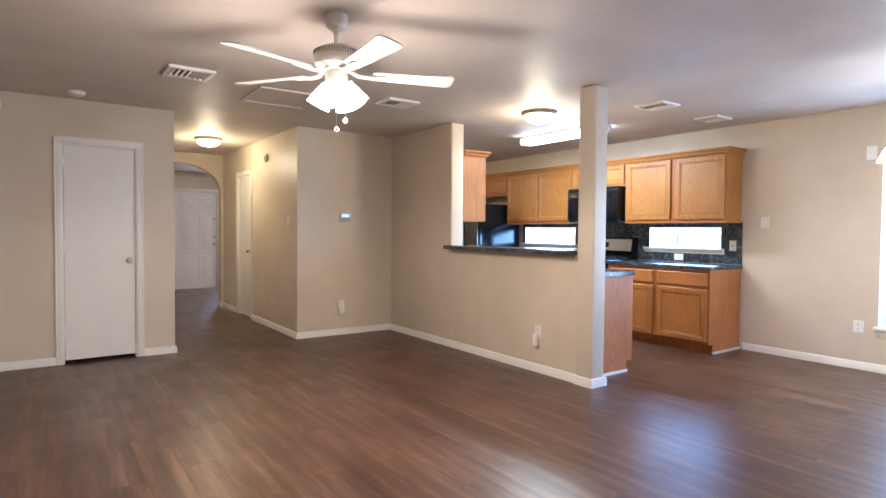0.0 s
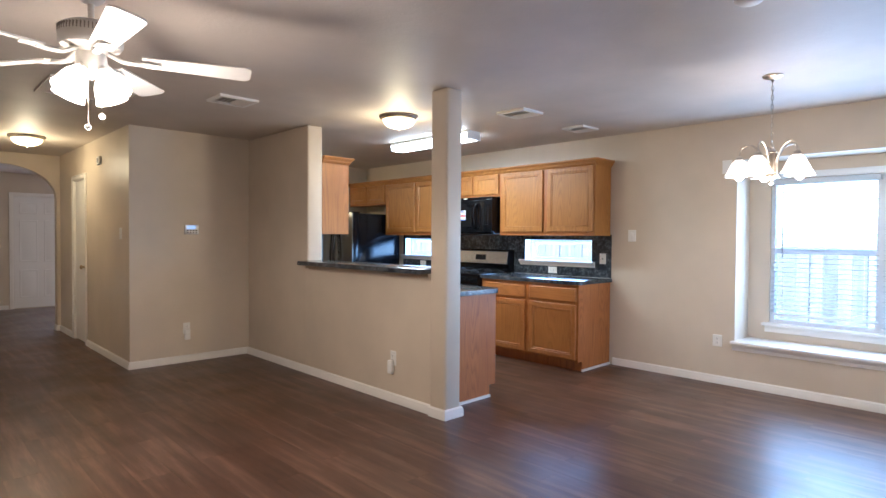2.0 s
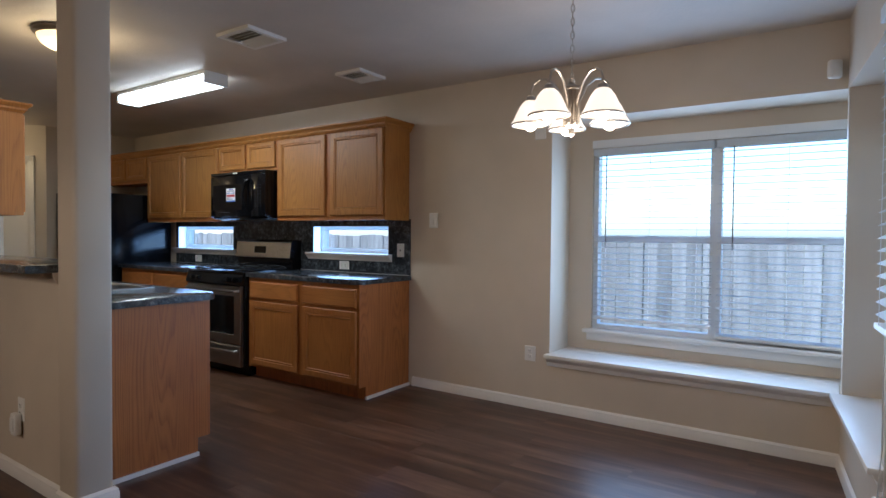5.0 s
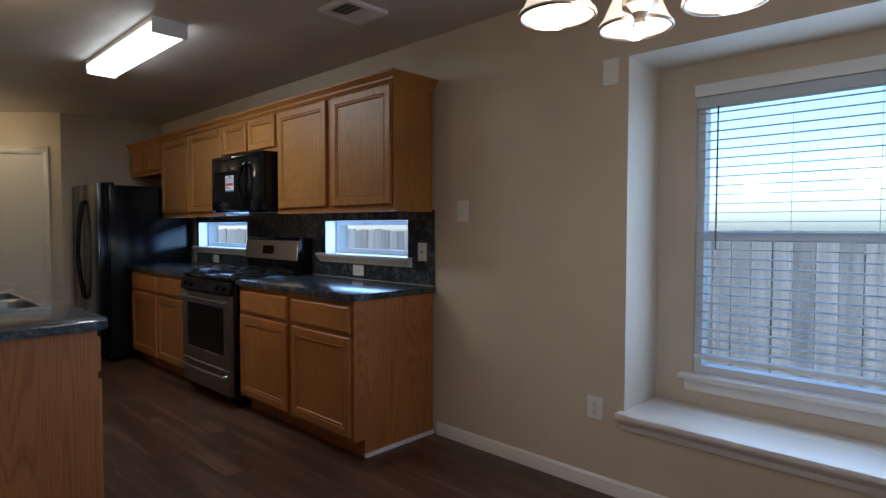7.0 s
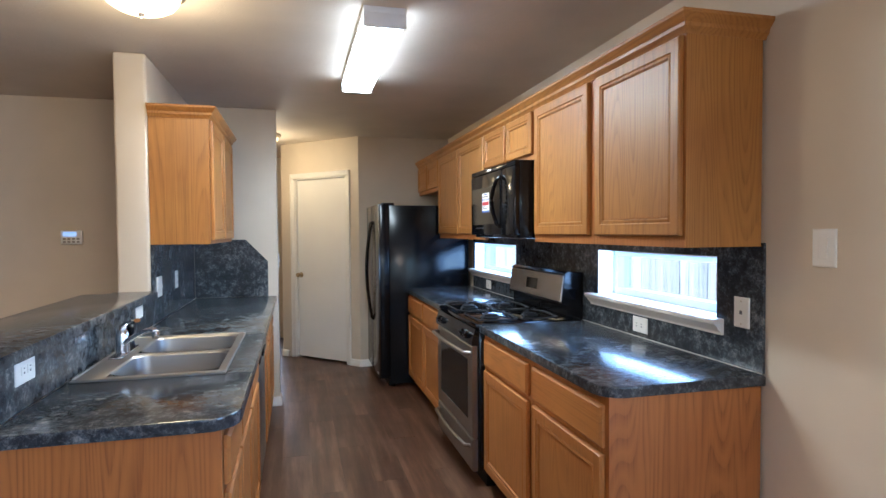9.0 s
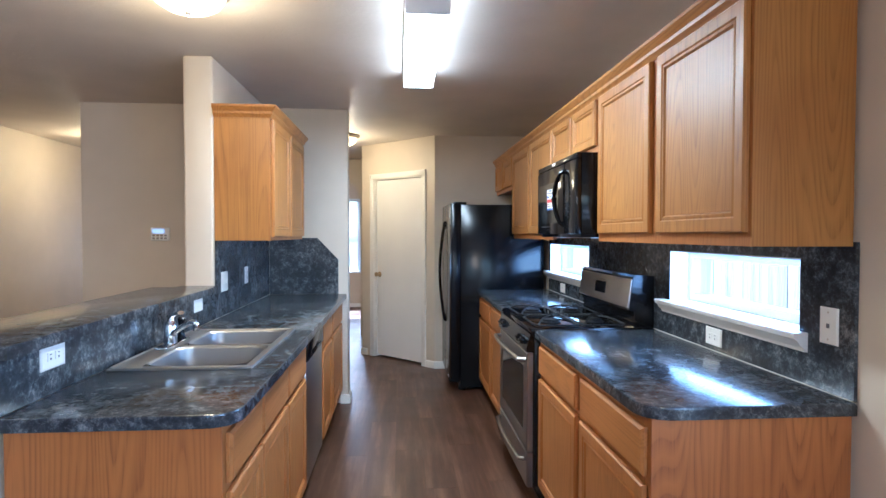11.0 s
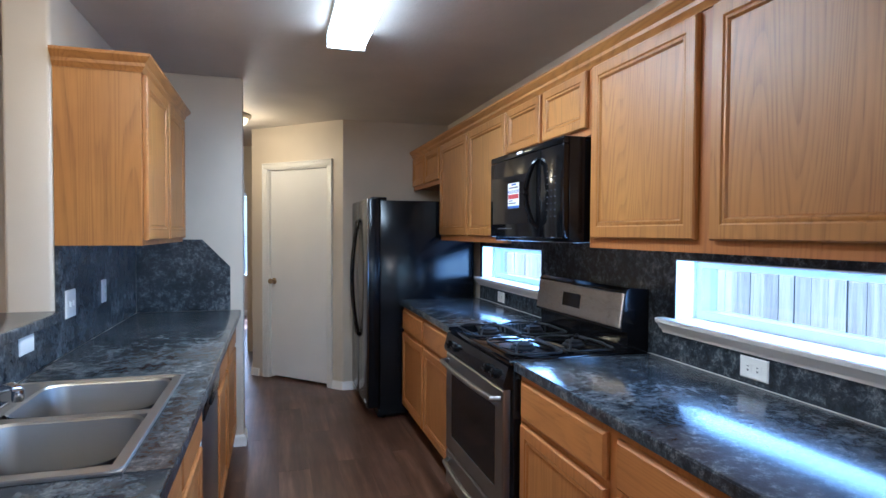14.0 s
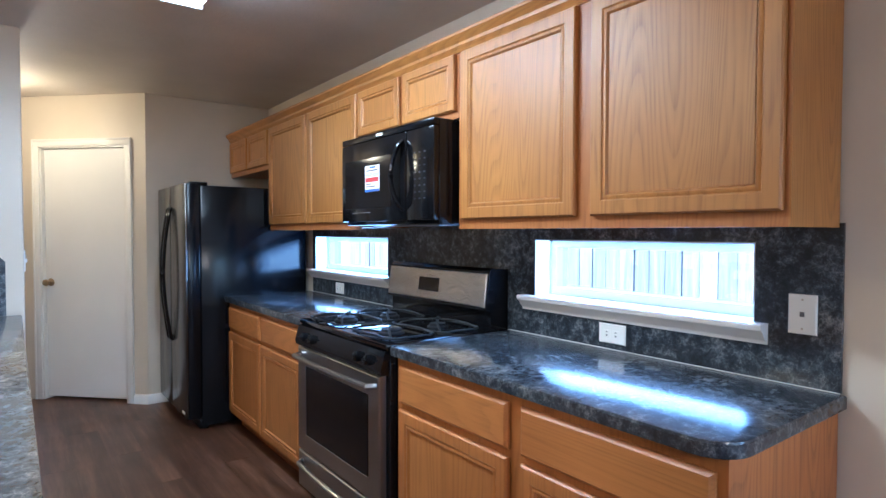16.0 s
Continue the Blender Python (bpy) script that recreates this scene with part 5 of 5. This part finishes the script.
outlet(on_east(3.217, 1.373), "white rocker light switch on the beige wall", "rocker", "", 0.085, 0.122)
outlet(on_east(2.35, 0.40), "white duplex outlet on the beige wall by the bay", w=0.085, h=0.11)
outlet(on_east(2.288, 2.008), "blank white cover plate high on the beige wall", "blank", "", 0.085, 0.125)
outlet(on_splash(3.546, 1.124), "white phone jack plate on the dark splashback", "jack", "", 0.075, 0.114)
outlet(on_splash(4.194, 0.975), "white duplex outlet set level in the splashback", w=0.118, h=0.074)
outlet(on_splash(6.44, 0.971), "white outlet on the dark splashback near the fridge", w=0.118, h=0.074)
outlet(on_sink(3.711, 1.034), "white duplex outlet set level above the sink counter", w=0.122, h=0.08)
outlet(on_sink(4.978, 1.035), "white outlet behind the sink tap", "blank", "", 0.118, 0.074)
outlet(on_sink(5.43, 1.12), "white double switch plate on the dark splashback", "toggle", "", 0.118, 0.118)
outlet(on_sink(5.925, 1.125), "grey outlet plate on the dark splashback", w=0.072, h=0.116)
outlet(pose(3.45, 6.5645, 0.36), "white duplex outlet low on the nook wall", group="wall outlets")
outlet(pose(2.8995, 6.85, 1.36, 0, 0, -90), "white light switch in the hallway", "toggle", "")
outlet(pose(4.1295, 3.92, 0.36, 0, 0, -90), "white duplex outlet low on the half wall")
outlet(pose(4.9655, 6.715, 1.2, 0, 0, 90), "white switch on the kitchen end wall", "toggle", "")


def plug_in(m, label):
    root = thing("plug_in_adapter", m, label, "adapter")
    part("body", boxes(((-0.028, -0.032, -0.055), (0.028, 0, 0.055)), r=0.008), PLASTIC, root, "", True)
    part("cap", boxes(((-0.018, -0.038, -0.035), (0.018, -0.031, 0.035)), r=0.003), PLASTIC, root, "", True)
    return root


plug_in(pose(4.1295 - 0.009, 3.925, 0.29, 0, 0, -90), "white plug-in adapter in the half-wall outlet")
plug_in(pose(3.45, 6.555, 0.295), "white plug-in adapter in the nook outlet")

KP = thing("alarm_keypad", pose(3.50, 6.565, 1.408), "white alarm keypad with a lit blue screen", "keypad")
part("case", boxes(((-0.072, -0.024, -0.052), (0.072, 0, 0.052)), r=0.006), PLASTIC, KP, "", True)
part("screen", boxes(((-0.055, -0.026, 0.008), (0.035, -0.0235, 0.040))), LCD, KP, "lit blue screen", True)
for i in range(4):
    for j in range(2):
        part("button", boxes(((-0.055 + i * 0.03, -0.0265, -0.040 + j * 0.022), (-0.036 + i * 0.03, -0.0235, -0.026 + j * 0.022))), VENTB, KP, "", True)
CHM = thing("door_chime", pose(2.90, 7.64, 2.18, 0, 0, -90), "small grey door chime box on the hallway wall", "chime")
part("case", boxes(((-0.05, -0.03, -0.045), (0.05, 0, 0.045)), r=0.006), PLASTIC, CHM, "", True)
part("grille", boxes(((-0.03, -0.0315, -0.025), (0.03, -0.029, 0.025))), GREYPL, CHM, "", True)
WS = thing("wall_sensor", pose(0.20, 6.53, 2.315), "small white sensor box high on the beige wall", "sensor")
part("case", boxes(((-0.028, -0.03, -0.045), (0.028, 0, 0.045)), r=0.006), PLASTIC, WS, "", True)
part("lens", boxes(((-0.016, -0.0315, -0.03), (0.016, -0.0295, 0.0)), r=0.001, seg=1), FANW, WS, "", True)
MS = thing("motion_sensor", pose(EX, 0.575, 2.17, 0, 0, -62), "white motion sensor near the corner", "sensor")
part("mount", boxes(((-0.015, -0.02, -0.03), (0.015, 0.02, 0.03)), r=0.004), PLASTIC, MS, "", True)
part("body", boxes(((-0.033, -0.058, -0.05), (0.033, -0.018, 0.05)), r=0.012, seg=3), PLASTIC, MS, "", True)
part("lens", boxes(((-0.018, -0.0605, -0.035), (0.018, -0.057, -0.002)), r=0.001, seg=1), FANW, MS, "", True)
PG = thing("plug_in_device", S180 @ pose(1.215, 0, 0.27), "round white plug-in device with a thin cable by the back door", "device")
part("plate", boxes(((-0.036, -0.006, -0.02), (0.036, 0, 0.10)), r=0.002, seg=1), PLASTIC, PG, "", True)
part("body", lathe(bmesh.new(), [(0.045, 0.006), (0.05, 0.014), (0.05, 0.034), (0.042, 0.042), (0.01, 0.044)], (0, 0, 0), 28, pose(0, 0, 0, 90)), PLASTIC, PG, "", True)
part("cable", tube(bmesh.new(), [(0.02, -0.03, 0.04), (0.045, -0.03, 0.12), (0.06, -0.025, 0.25), (0.075, -0.03, 0.45), (0.085, -0.03, 0.70)], 0.0025, 6), PLASTIC, PG, "thin white cable", True)

# ---- outside ----
FN = thing("fence", pose(9.0, 3.0, -0.35), "weathered grey wooden picket fence beside the house", "fence")
for z in (0.25, 0.85, 1.35):
    part("rail", boxes(((9.025, -6.0, z - 0.35), (9.065, 14.0, z - 0.26))), FENCE, FN)
me = None
k, y = 0, -6.0
while y < 14.0:
    if me is None:
        ob = part("picket", boxes(((0, 0, 0), (0.018, 0.138, 1.60)), r=0.002, seg=1), FENCE, FN, "", True)
        me = ob.data
    else:
        ob = new("picket", me)
        ob.parent = FN
    ob.matrix_basis = pose(random.uniform(-0.004, 0.004), y - 3.0, random.uniform(-0.015, 0.015), 0, 0, random.uniform(-1, 1))
    y += 0.1405
copy_thing(FN, pose(3.0, -5.2, -0.35, 0, 0, -90))
# ---- floor planks ----
PW, PL = 0.178, 1.22


def edge_y(x):
    """Where the floor ends under the south wall."""
    return SY - SK * (SX - x) - 0.05


FL = new("floor", mesh_of("floor", slab(bmesh.new(), [(-1.4, edge_y(-1.4)), (7.05, edge_y(7.05)), (7.05, 13.2), (-1.4, 13.2)], -0.011, -0.0065), FLOOR))
PLACE[FL] = EYE4
tagged(FL, "dark brown wood-look plank floor", "floor", kind="structure")
pm = bmesh.new()
rings = [[(i, i, z), (PW - i, i, z), (PW - i, PL - i, z), (i, PL - i, z)] for i, z in ((0.0, -0.0064), (0.0, -0.0004), (0.0006, 0.0))]
loops(pm, rings)
PLANK = mesh_of("plank", pm, FLOOR, False)
rest = bmesh.new()
count = 0
col, x = 0, -1.4
while x < 6.95:
    y = -0.7 - (col * 0.47 % 1.0) * PL
    while y < 13.2:
        low = edge_y(x)
        if y + PL <= low + 0.05:
            y += PL
            continue
        if y < low:
            loops(rest, [[(px + x, max(py + y, low), pz) for px, py, pz in r] for r in rings])
        elif -0.05 <= x and 0.0 < y + PL and y < 6.6 and count < 300:
            ob = new("plank", PLANK)
            ob.parent = FL
            ob.location = (x, y, 0)
            count += 1
        else:
            loops(rest, [[(px + x, py + y, pz) for px, py, pz in r] for r in rings])
        y += PL
    x += PW
    col += 1
ob = new("planks", mesh_of("planks", rest, FLOOR, False))
ob.parent = FL
tagged(ob, kind="stuff")
